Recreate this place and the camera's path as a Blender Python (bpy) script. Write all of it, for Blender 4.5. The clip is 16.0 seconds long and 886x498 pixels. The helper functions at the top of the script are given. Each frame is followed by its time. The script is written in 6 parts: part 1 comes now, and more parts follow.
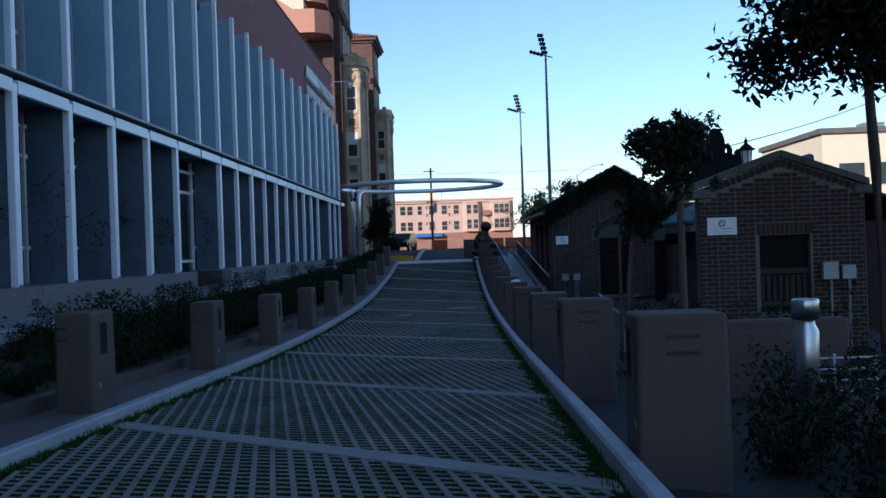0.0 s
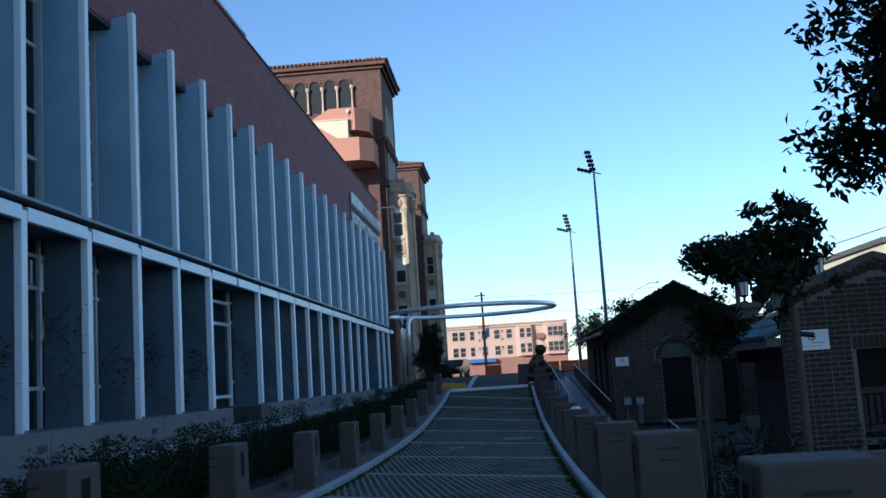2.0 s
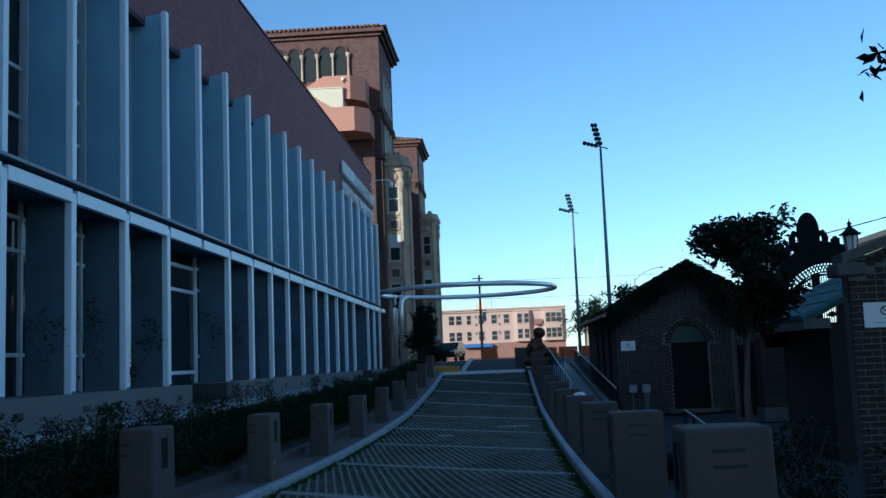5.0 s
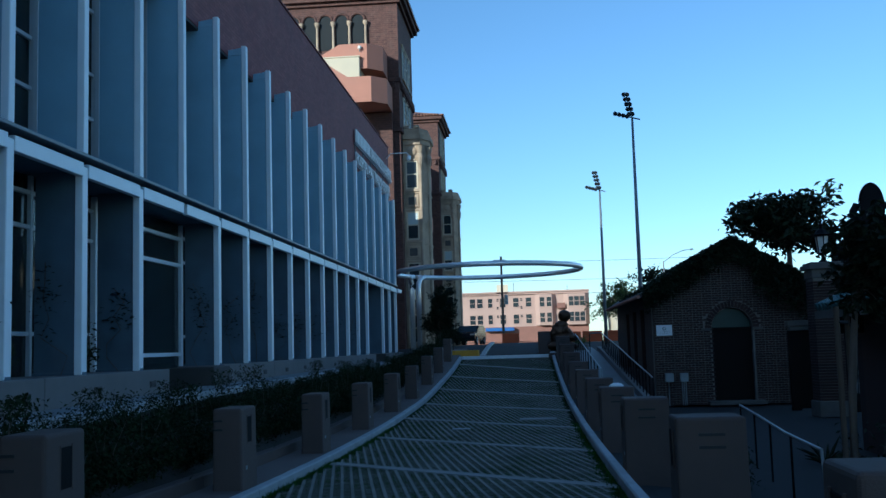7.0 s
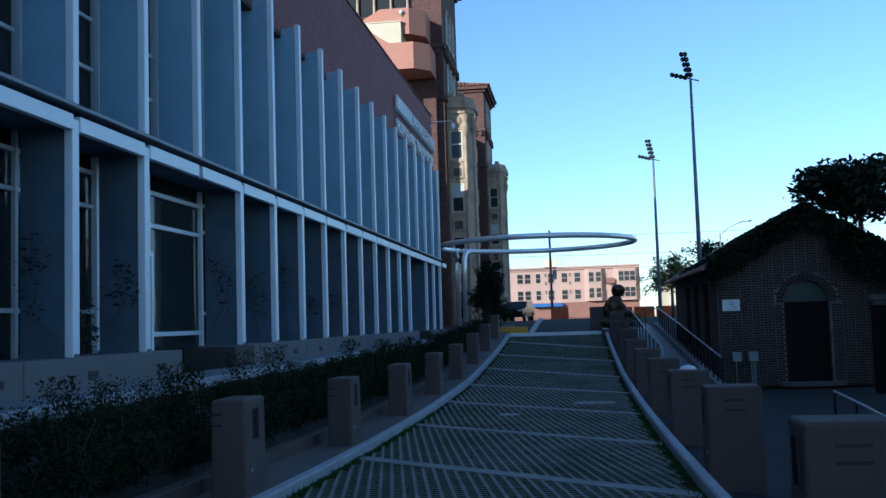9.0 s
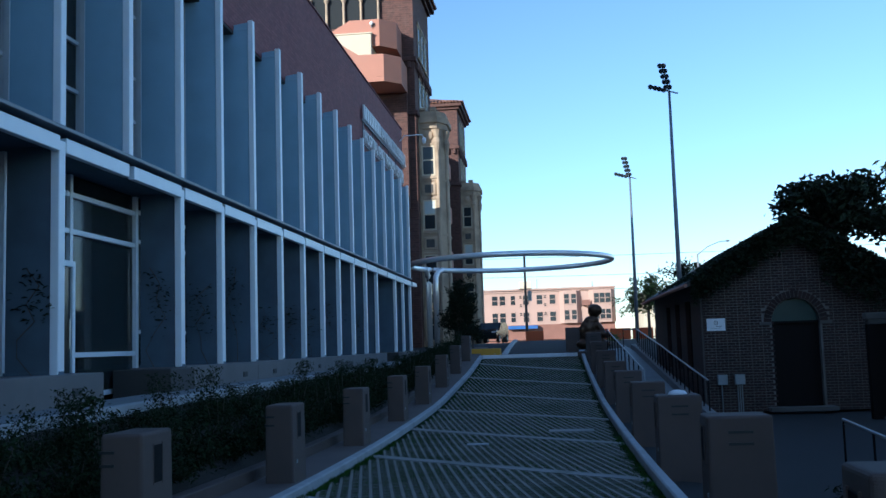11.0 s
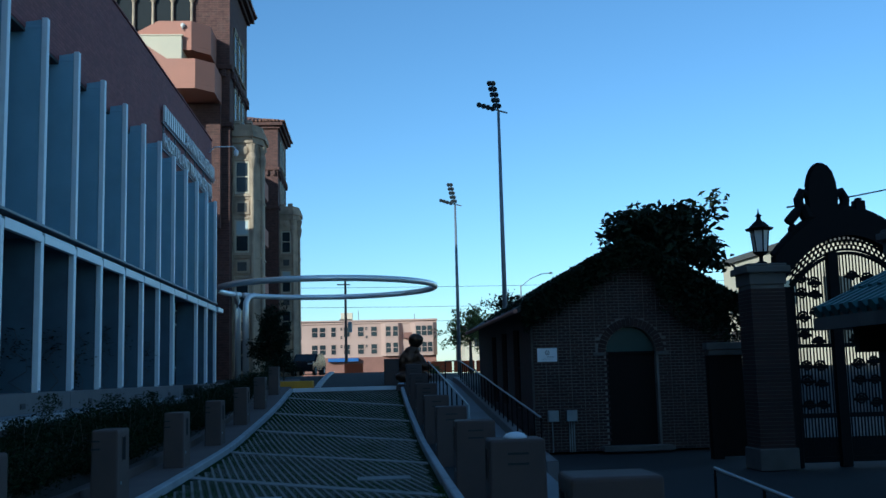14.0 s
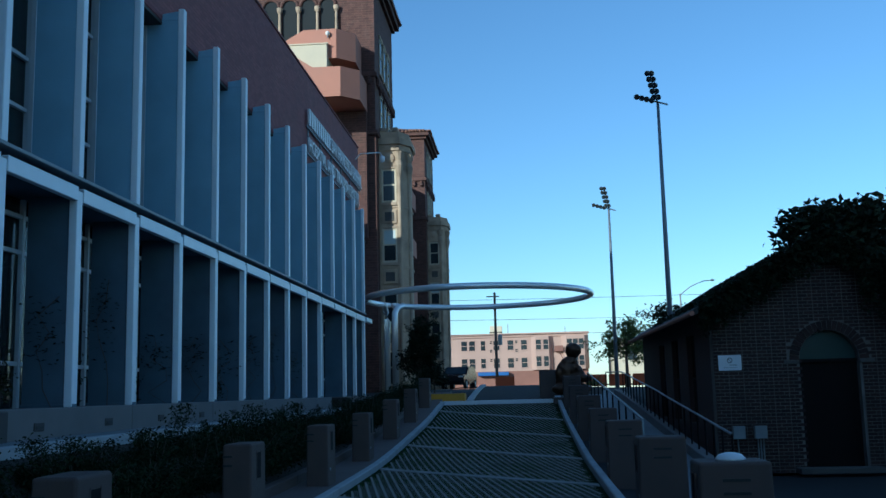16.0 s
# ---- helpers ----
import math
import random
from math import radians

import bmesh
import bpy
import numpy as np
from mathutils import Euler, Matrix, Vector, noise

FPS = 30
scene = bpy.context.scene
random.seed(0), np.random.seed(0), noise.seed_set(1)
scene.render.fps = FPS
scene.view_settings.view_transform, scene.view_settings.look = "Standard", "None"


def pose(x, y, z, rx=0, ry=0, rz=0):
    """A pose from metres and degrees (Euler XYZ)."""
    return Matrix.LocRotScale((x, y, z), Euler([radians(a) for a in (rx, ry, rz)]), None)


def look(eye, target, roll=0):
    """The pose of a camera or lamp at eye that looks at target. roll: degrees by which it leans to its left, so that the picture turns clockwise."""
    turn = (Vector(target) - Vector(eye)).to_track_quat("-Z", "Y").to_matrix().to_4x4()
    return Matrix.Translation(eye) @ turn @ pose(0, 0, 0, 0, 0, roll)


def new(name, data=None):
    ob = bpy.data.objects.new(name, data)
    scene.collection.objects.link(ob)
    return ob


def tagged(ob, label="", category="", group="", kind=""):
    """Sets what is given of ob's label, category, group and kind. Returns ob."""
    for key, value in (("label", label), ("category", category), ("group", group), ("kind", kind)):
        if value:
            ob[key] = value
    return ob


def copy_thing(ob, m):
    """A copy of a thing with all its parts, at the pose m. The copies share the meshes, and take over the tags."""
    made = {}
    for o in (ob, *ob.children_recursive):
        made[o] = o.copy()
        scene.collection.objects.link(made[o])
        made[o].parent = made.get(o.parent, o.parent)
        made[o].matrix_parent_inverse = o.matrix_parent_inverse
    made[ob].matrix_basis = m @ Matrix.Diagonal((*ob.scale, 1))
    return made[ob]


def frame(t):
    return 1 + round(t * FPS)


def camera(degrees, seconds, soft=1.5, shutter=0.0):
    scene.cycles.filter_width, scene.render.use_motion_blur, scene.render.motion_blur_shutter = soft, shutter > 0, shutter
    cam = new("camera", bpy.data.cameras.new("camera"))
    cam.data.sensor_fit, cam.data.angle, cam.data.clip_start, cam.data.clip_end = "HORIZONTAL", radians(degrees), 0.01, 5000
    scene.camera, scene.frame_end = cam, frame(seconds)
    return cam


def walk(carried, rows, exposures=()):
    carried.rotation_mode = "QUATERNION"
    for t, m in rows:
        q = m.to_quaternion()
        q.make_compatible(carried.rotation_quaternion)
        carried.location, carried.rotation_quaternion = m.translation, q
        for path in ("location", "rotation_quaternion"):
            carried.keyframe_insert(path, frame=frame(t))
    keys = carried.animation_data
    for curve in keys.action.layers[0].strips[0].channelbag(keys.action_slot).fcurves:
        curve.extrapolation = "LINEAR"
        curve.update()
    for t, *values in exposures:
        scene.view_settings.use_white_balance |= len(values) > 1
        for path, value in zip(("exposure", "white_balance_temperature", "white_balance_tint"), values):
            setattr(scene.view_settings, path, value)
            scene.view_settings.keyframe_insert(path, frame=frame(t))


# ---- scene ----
EXPOSURES = [(0.0, 0.85, 5900, 14), (1.5, 0.93, 5850, 10), (2.5, 0.9, 5450, 3), (3.5, 0.73, 5320, 0), (7.0, 0.62, 5250, -2), (8.5, 0.8, 5350, 4), (10.5, 1.05, 5600, 7), (11.5, 1.0, 5550, 6), (12.5, 0.75, 5300, 0), (14.0, 0.42, 5150, -5), (15.0, 0.36, 5100, -6), (16.0, 0.46, 5120, -5)]
cam = camera(48.8, 16.0)
PATH = [
    (0, (-0.088, 0.538, 1.403), (-0.121, 2.537, 1.4), -1.9),
    (0.5, (-0.067, 1.186, 1.408), (-0.124, 3.185, 1.416), -2.8),
    (1, (-0.074, 1.601, 1.4), (-0.155, 3.599, 1.437), -3.0),
    (1.5, (-0.088, 1.948, 1.395), (-0.193, 3.941, 1.511), -3.3),
    (2, (-0.05, 2.365, 1.423), (-0.176, 4.344, 1.681), -3.7),
    (2.5, (-0.023, 2.719, 1.395), (-0.16, 4.685, 1.732), -4.1),
    (3, (0.01, 3.086, 1.351), (-0.14, 5.054, 1.666), -3.8),
    (3.5, (0.009, 3.542, 1.313), (-0.152, 5.521, 1.548), -3.4),
    (6, (-0.115, 7.053, 1.26), (-0.229, 9.037, 1.487), -1.9),
    (6.5, (-0.119, 7.867, 1.26), (-0.256, 9.85, 1.485), -1.7),
    (7, (-0.157, 8.662, 1.27), (-0.33, 10.645, 1.466), -1.7),
    (7.5, (-0.228, 9.358, 1.281), (-0.436, 11.341, 1.439), -1.7),
    (8, (-0.306, 9.941, 1.293), (-0.55, 11.921, 1.427), -1.6),
    (10.5, (-0.343, 12.676, 1.248), (-0.62, 14.647, 1.439), -1.8),
    (11, (-0.345, 13.131, 1.219), (-0.564, 15.11, 1.414), -1.8),
    (11.5, (-0.33, 13.589, 1.207), (-0.485, 15.574, 1.395), -1.9),
    (12, (-0.326, 14.2, 1.203), (-0.406, 16.19, 1.377), -1.7),
    (12.5, (-0.307, 14.739, 1.169), (-0.305, 16.731, 1.352), -1.7),
    (13, (-0.256, 15.239, 1.148), (-0.173, 17.227, 1.352), -1.7),
    (13.5, (-0.194, 15.827, 1.132), (-0.055, 17.809, 1.362), -1.7),
    (14, (-0.166, 16.669, 1.148), (-0.025, 18.648, 1.4), -1.5),
    (14.5, (-0.192, 17.319, 1.131), (-0.1, 19.298, 1.405), -1.5),
    (15, (-0.26, 17.912, 1.088), (-0.256, 19.891, 1.377), -1.5),
    (15.5, (-0.333, 18.467, 1.069), (-0.421, 20.444, 1.363), -1.4),
    (16, (-0.408, 18.978, 1.052), (-0.566, 20.951, 1.341), -1.4),
]
walk(cam, [(t, look(eye, target, roll)) for t, eye, target, roll in PATH], EXPOSURES)

# ---- daylight ----
SUN_TO = Vector((-0.58, -0.72, 0.31)).normalized()
world = bpy.data.worlds.new("sky")
scene.world = world
world.use_nodes = True
sky = world.node_tree.nodes.new("ShaderNodeTexSky")
sky.sky_type = "NISHITA"
sky.sun_disc = False
sky.sun_elevation = math.asin(SUN_TO.z)
sky.sun_rotation = math.atan2(SUN_TO.x, SUN_TO.y)
sky.air_density, sky.dust_density, sky.ozone_density = 1.0, 0.25, 3.5
background = world.node_tree.nodes["Background"]
background.inputs["Strength"].default_value = 0.11
world.node_tree.links.new(sky.outputs["Color"], background.inputs["Color"])
sun_lamp = bpy.data.lights.new("sun", "SUN")
sun_lamp.energy, sun_lamp.angle, sun_lamp.color = 3.5, radians(0.5), (1.0, 0.93, 0.82)
sun = new("sun", sun_lamp)
sun.matrix_world = look(SUN_TO * 80, (0, 0, 0))


# ---- small builders ----
def mesh_of(name, verts, faces):
    me = bpy.data.meshes.new(name)
    me.from_pydata([tuple(v) for v in verts], [], [tuple(f) for f in faces])
    me.update()
    return me


def part(name, bm, material, parent=None, label="", smooth=False):
    """Links a bmesh (or a mesh) as one object, under a thing or a part."""
    if isinstance(bm, bmesh.types.BMesh):
        me = bpy.data.meshes.new(name)
        bm.to_mesh(me)
        bm.free()
    else:
        me = bm
    if material is not None and not me.materials:
        me.materials.append(material)
    if smooth:
        for p in me.polygons:
            p.use_smooth = True
    ob = new(name, me)
    if parent is not None:
        ob.parent = parent
    if label:
        ob["label"] = label
    return ob


def thing(name, m, label, category, group="", kind=""):
    ob = new(name)
    ob.matrix_world = m
    return tagged(ob, label, category, group, kind)


def box(bm, x0, x1, y0, y1, z0, z1, bevel=0.0, seg=1):
    """A box between the given bounds, with its edges eased by bevel."""
    r = bmesh.ops.create_cube(bm, size=1.0)
    vs = r["verts"]
    for v in vs:
        v.co = Vector(((x0 + x1) / 2 + v.co.x * (x1 - x0), (y0 + y1) / 2 + v.co.y * (y1 - y0), (z0 + z1) / 2 + v.co.z * (z1 - z0)))
    if bevel > 0:
        es = list({e for v in vs for e in v.link_edges})
        bmesh.ops.bevel(bm, geom=es, offset=bevel, segments=seg, profile=0.5, affect="EDGES")
    return bm


def boxes(*rows, bevel=0.0):
    bm = bmesh.new()
    for r in rows:
        box(bm, *r, bevel=bevel)
    return bm


def tube(bm, pts, radius, n=10, closed=False, caps=True):
    """A round bar along points; radius may be a list."""
    pts = [Vector(p) for p in pts]
    rad = radius if isinstance(radius, (list, tuple)) else [radius] * len(pts)
    rings, up = [], Vector((0, 0, 1))
    for i, p in enumerate(pts):
        a = pts[(i - 1) % len(pts)] if (i > 0 or closed) else p
        b = pts[(i + 1) % len(pts)] if (i < len(pts) - 1 or closed) else p
        d = (b - a).normalized()
        u = d.cross(up)
        u = u.normalized() if u.length > 0.05 else Vector((1, 0, 0))
        w = u.cross(d).normalized()
        rings.append([bm.verts.new(p + rad[i] * (math.cos(2 * math.pi * k / n) * u + math.sin(2 * math.pi * k / n) * w)) for k in range(n)])
    m = len(rings)
    for i in range(m if closed else m - 1):
        r, s = rings[i], rings[(i + 1) % m]
        for k in range(n):
            bm.faces.new((r[k], r[(k + 1) % n], s[(k + 1) % n], s[k]))
    if caps and not closed:
        bm.faces.new(rings[0][::-1])
        bm.faces.new(rings[-1])
    return bm


def tubes(*rows, n=10):
    bm = bmesh.new()
    for pts, r in rows:
        tube(bm, pts, r, n)
    return bm


def prism(bm, outline, d0, d1, axis="y"):
    """Extrudes an outline between two stations of an axis. The outline gives the other two coordinates in order."""
    def place(a, b, d):
        return {"x": (d, a, b), "y": (a, d, b), "z": (a, b, d)}[axis]
    f = [bm.verts.new(place(a, b, d0)) for a, b in outline]
    g = [bm.verts.new(place(a, b, d1)) for a, b in outline]
    n = len(outline)
    bm.faces.new(f)
    bm.faces.new(g[::-1])
    for i in range(n):
        bm.faces.new((f[i], g[i], g[(i + 1) % n], f[(i + 1) % n]))
    bmesh.ops.recalc_face_normals(bm, faces=bm.faces[:])
    return bm


def lathe(bm, profile, centre=(0, 0, 0), n=16, square=False):
    """Turns a profile of (radius, z) round the upright axis."""
    rings = []
    for r, z in profile:
        ring = []
        for k in range(n):
            a = 2 * math.pi * (k + 0.5) / n
            s = 1.0
            if square:
                s = 1 / max(abs(math.cos(a)), abs(math.sin(a)))
            ring.append(bm.verts.new((centre[0] + r * s * math.cos(a), centre[1] + r * s * math.sin(a), centre[2] + z)))
        rings.append(ring)
    for r, s in zip(rings, rings[1:]):
        for k in range(n):
            bm.faces.new((r[k], r[(k + 1) % n], s[(k + 1) % n], s[k]))
    bm.faces.new(rings[0][::-1])
    bm.faces.new(rings[-1])
    return bm


def rot(angle, axis="Z"):
    return Matrix.Rotation(radians(angle), 4, axis)


# ---- materials ----
def mat(name, c1, c2=None, rough=0.7, metal=0.0, scale=3.0, bump=0.15, fine=60.0, spec=0.5, vary=0.0, stain=None, stain_amt=0.0, stretch=None):
    """Two scales of variation between two colours, with fine relief; vary: spread between alike pieces."""
    m = bpy.data.materials.new(name)
    m.use_nodes = True
    nt = m.node_tree
    bsdf = nt.nodes["Principled BSDF"]
    bsdf.inputs["Roughness"].default_value = rough
    bsdf.inputs["Metallic"].default_value = metal
    bsdf.inputs["Specular IOR Level"].default_value = spec
    c2 = c2 or tuple(0.8 * c for c in c1)
    tc = nt.nodes.new("ShaderNodeNewGeometry")
    mp = nt.nodes.new("ShaderNodeMapping")
    if stretch:
        mp.inputs["Scale"].default_value = stretch
    nt.links.new(tc.outputs["Position"], mp.inputs["Vector"])
    big = nt.nodes.new("ShaderNodeTexNoise")
    big.inputs["Scale"].default_value = scale
    big.inputs["Detail"].default_value = 5
    small = nt.nodes.new("ShaderNodeTexNoise")
    small.inputs["Scale"].default_value = fine
    small.inputs["Detail"].default_value = 3
    nt.links.new(mp.outputs["Vector"], big.inputs["Vector"])
    nt.links.new(tc.outputs["Position"], small.inputs["Vector"])
    add = nt.nodes.new("ShaderNodeMath")
    add.operation = "MULTIPLY_ADD"
    add.inputs[1].default_value = 0.45
    nt.links.new(small.outputs["Fac"], add.inputs[0])
    half = nt.nodes.new("ShaderNodeMath")
    half.operation = "MULTIPLY_ADD"
    half.inputs[1].default_value, half.inputs[2].default_value = 1.6, -0.53
    nt.links.new(big.outputs["Fac"], half.inputs[0])
    nt.links.new(half.outputs[0], add.inputs[2])
    ramp = nt.nodes.new("ShaderNodeMix")
    ramp.data_type = "RGBA"
    ramp.inputs["A"].default_value = (*c2, 1)
    ramp.inputs["B"].default_value = (*c1, 1)
    nt.links.new(add.outputs[0], ramp.inputs["Factor"])
    out = ramp.outputs["Result"]
    if stain:
        sn = nt.nodes.new("ShaderNodeTexNoise")
        sn.inputs["Scale"].default_value = scale * 0.6
        sn.inputs["Detail"].default_value = 8
        nt.links.new(tc.outputs["Position"], sn.inputs["Vector"])
        cut = nt.nodes.new("ShaderNodeMapRange")
        cut.inputs["From Min"].default_value, cut.inputs["From Max"].default_value = 0.5, 0.72
        cut.inputs["To Max"].default_value = stain_amt
        nt.links.new(sn.outputs["Fac"], cut.inputs["Value"])
        mx = nt.nodes.new("ShaderNodeMix")
        mx.data_type = "RGBA"
        mx.inputs["B"].default_value = (*stain, 1)
        nt.links.new(cut.outputs["Result"], mx.inputs["Factor"])
        nt.links.new(out, mx.inputs["A"])
        out = mx.outputs["Result"]
    if vary:
        oi = nt.nodes.new("ShaderNodeObjectInfo")
        gi = nt.nodes.new("ShaderNodeNewGeometry")
        sm = nt.nodes.new("ShaderNodeMath")
        sm.operation = "ADD"
        nt.links.new(oi.outputs["Random"], sm.inputs[0])
        nt.links.new(gi.outputs["Random Per Island"], sm.inputs[1])
        fr = nt.nodes.new("ShaderNodeMath")
        fr.operation = "FRACT"
        nt.links.new(sm.outputs[0], fr.inputs[0])
        mr = nt.nodes.new("ShaderNodeMapRange")
        mr.inputs["To Min"].default_value, mr.inputs["To Max"].default_value = 1 - vary, 1 + vary
        nt.links.new(fr.outputs[0], mr.inputs["Value"])
        hv = nt.nodes.new("ShaderNodeHueSaturation")
        nt.links.new(mr.outputs["Result"], hv.inputs["Value"])
        nt.links.new(out, hv.inputs["Color"])
        out = hv.outputs["Color"]
    nt.links.new(out, bsdf.inputs["Base Color"])
    rr = nt.nodes.new("ShaderNodeMapRange")
    rr.inputs["To Min"].default_value, rr.inputs["To Max"].default_value = max(0.02, rough - 0.1), min(1, rough + 0.1)
    nt.links.new(big.outputs["Fac"], rr.inputs["Value"])
    nt.links.new(rr.outputs["Result"], bsdf.inputs["Roughness"])
    if bump:
        bp = nt.nodes.new("ShaderNodeBump")
        bp.inputs["Strength"].default_value = bump
        bp.inputs["Distance"].default_value = 0.01
        nt.links.new(small.outputs["Fac"], bp.inputs["Height"])
        nt.links.new(bp.outputs["Normal"], bsdf.inputs["Normal"])
    return m


def glass_mat(name, tint, rough=0.03):
    """Dark reflective window glass with the unlit room seen faintly through it."""
    m = bpy.data.materials.new(name)
    m.use_nodes = True
    b = m.node_tree.nodes["Principled BSDF"]
    b.inputs["Base Color"].default_value = (*tint, 1)
    b.inputs["Roughness"].default_value = rough
    b.inputs["IOR"].default_value = 1.25
    b.inputs["Transmission Weight"].default_value = 0.85
    return m


def coursed(m, joint, amount, size):
    """Adds running brick courses of the given length and height to a far wall's material."""
    nt = m.node_tree
    bsdf = nt.nodes["Principled BSDF"]
    old = bsdf.inputs["Base Color"].links[0].from_socket
    geo = nt.nodes.new("ShaderNodeNewGeometry")
    sep = nt.nodes.new("ShaderNodeSeparateXYZ")
    nt.links.new(geo.outputs["Position"], sep.inputs[0])
    along = nt.nodes.new("ShaderNodeMath")
    nt.links.new(sep.outputs["X"], along.inputs[0])
    nt.links.new(sep.outputs["Y"], along.inputs[1])
    com = nt.nodes.new("ShaderNodeCombineXYZ")
    nt.links.new(along.outputs[0], com.inputs["X"])
    nt.links.new(sep.outputs["Z"], com.inputs["Y"])
    br = nt.nodes.new("ShaderNodeTexBrick")
    br.inputs["Scale"].default_value = 1.0
    br.inputs["Brick Width"].default_value, br.inputs["Row Height"].default_value = size
    br.inputs["Mortar Size"].default_value = 0.12 * size[1]
    br.inputs["Color1"].default_value, br.inputs["Color2"].default_value = (0.72, 0.72, 0.72, 1), (1.2, 1.2, 1.2, 1)
    br.inputs["Mortar"].default_value = (*joint, 1)
    nt.links.new(com.outputs[0], br.inputs["Vector"])
    mul = nt.nodes.new("ShaderNodeMix")
    mul.data_type, mul.blend_type = "RGBA", "MULTIPLY"
    mul.inputs["Factor"].default_value = amount
    nt.links.new(old, mul.inputs["A"])
    nt.links.new(br.outputs["Color"], mul.inputs["B"])
    nt.links.new(mul.outputs["Result"], bsdf.inputs["Base Color"])
    return m


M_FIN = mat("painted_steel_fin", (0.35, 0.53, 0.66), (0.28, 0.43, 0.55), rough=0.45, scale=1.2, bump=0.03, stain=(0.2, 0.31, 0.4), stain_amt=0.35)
M_FIN_EDGE = mat("painted_steel_edge", (0.86, 0.9, 0.94), (0.78, 0.82, 0.86), rough=0.4, scale=2, bump=0.03)
M_MULLION = mat("mullion_paint", (0.62, 0.64, 0.66), (0.5, 0.52, 0.54), rough=0.4, scale=2, bump=0.02)
# lower-storey concrete, its colour darkened to include shade under the overhang
M_CONC_FIN_SHADED = mat("fin_concrete_shaded", (0.125, 0.178, 0.232), (0.08, 0.115, 0.15), rough=0.8, scale=1.5, bump=0.25, stain=(0.07, 0.08, 0.1), stain_amt=0.5)
M_BROWN = mat("brown_facade_brick", (0.26, 0.098, 0.1), (0.205, 0.08, 0.083), rough=0.85, scale=1.5, bump=0.3, stain=(0.31, 0.125, 0.12), stain_amt=0.35)
coursed(M_BROWN, (0.55, 0.55, 0.6), 0.6, (0.3, 0.1))
M_PLINTH = mat("plinth_concrete", (0.19, 0.175, 0.168), (0.135, 0.125, 0.12), rough=0.85, scale=1.8, bump=0.25, stain=(0.135, 0.125, 0.12), stain_amt=0.5)
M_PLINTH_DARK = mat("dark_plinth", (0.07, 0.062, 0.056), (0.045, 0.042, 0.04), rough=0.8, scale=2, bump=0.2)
M_WALK = mat("walkway_concrete", (0.2, 0.21, 0.22), (0.15, 0.155, 0.16), rough=0.75, scale=1.2, bump=0.2, stain=(0.1, 0.1, 0.1), stain_amt=0.4)
M_KERB = mat("kerb_concrete", (0.44, 0.45, 0.455), (0.32, 0.325, 0.33), rough=0.75, scale=2.5, bump=0.25, stain=(0.22, 0.22, 0.22), stain_amt=0.5)
M_STRIP = mat("brown_concrete_strip", (0.15, 0.112, 0.096), (0.1, 0.076, 0.066), rough=0.85, scale=1.6, bump=0.3, stain=(0.09, 0.07, 0.062), stain_amt=0.5)
M_BOLLARD = mat("brown_cast_concrete", (0.105, 0.074, 0.062), (0.074, 0.053, 0.045), rough=0.8, scale=2.2, bump=0.35, fine=120, stain=(0.07, 0.052, 0.046), stain_amt=0.45, vary=0.08)
M_PAVER = mat("paver_concrete", (0.29, 0.27, 0.235), (0.19, 0.183, 0.155), rough=0.92, spec=0.12, scale=1.4, bump=0.3, stain=(0.06, 0.075, 0.04), stain_amt=0.6)
M_BAND = mat("band_concrete", (0.34, 0.33, 0.31), (0.24, 0.235, 0.215), rough=0.9, spec=0.15, scale=2.0, bump=0.25, stain=(0.13, 0.14, 0.10), stain_amt=0.5)
M_SOILGRASS = mat("soil_and_grass", (0.014, 0.032, 0.007), (0.006, 0.010, 0.004), rough=1.0, spec=0.05, scale=5, bump=0.8, fine=90)
M_GRASS = mat("grass_blades", (0.05, 0.12, 0.02), (0.02, 0.05, 0.01), rough=0.9, spec=0.1, scale=3, bump=0.0, vary=0.3)
M_GROUND = mat("ground_paving", (0.04, 0.04, 0.041), (0.026, 0.026, 0.027), spec=0.25, rough=0.9, scale=0.6, bump=0.3, stain=(0.026, 0.026, 0.025), stain_amt=0.5)
M_SOIL = mat("planting_soil", (0.03, 0.024, 0.018), (0.018, 0.015, 0.012), rough=1.0, scale=4, bump=0.9, fine=40)
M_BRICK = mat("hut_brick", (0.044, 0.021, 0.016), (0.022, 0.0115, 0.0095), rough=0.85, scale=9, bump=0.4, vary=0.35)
M_MORTAR = mat("pale_mortar", (0.21, 0.19, 0.165), (0.12, 0.11, 0.098), rough=0.95, scale=3, bump=0.5, stain=(0.075, 0.07, 0.062), stain_amt=0.6)
M_TOWER = mat("tower_brick", (0.135, 0.064, 0.05), (0.058, 0.03, 0.025), rough=0.9, scale=3.5, bump=0.8, fine=14, stain=(0.13, 0.08, 0.065), stain_amt=0.4)
coursed(M_TOWER, (1.5, 1.5, 1.45), 0.75, (0.42, 0.14))
M_STONE = mat("carved_stone", (0.58, 0.43, 0.29), (0.36, 0.27, 0.19), rough=0.85, scale=1.3, bump=0.5, fine=20, stain=(0.12, 0.095, 0.07), stain_amt=0.6)
M_COPING = mat("coping_stone", (0.13, 0.12, 0.107), (0.085, 0.08, 0.072), rough=0.9, scale=2.5, bump=0.4, stain=(0.065, 0.06, 0.055), stain_amt=0.6)
M_TERRA = mat("roof_tile_terracotta", (0.27, 0.13, 0.08), (0.17, 0.085, 0.06), rough=0.85, scale=4, bump=0.4, vary=0.2)
M_GREEN_TILE = mat("green_roof_tile", (0.055, 0.14, 0.135), (0.032, 0.08, 0.08), spec=0.3, rough=0.55, scale=5, bump=0.2, vary=0.2, stain=(0.05, 0.055, 0.05), stain_amt=0.4)
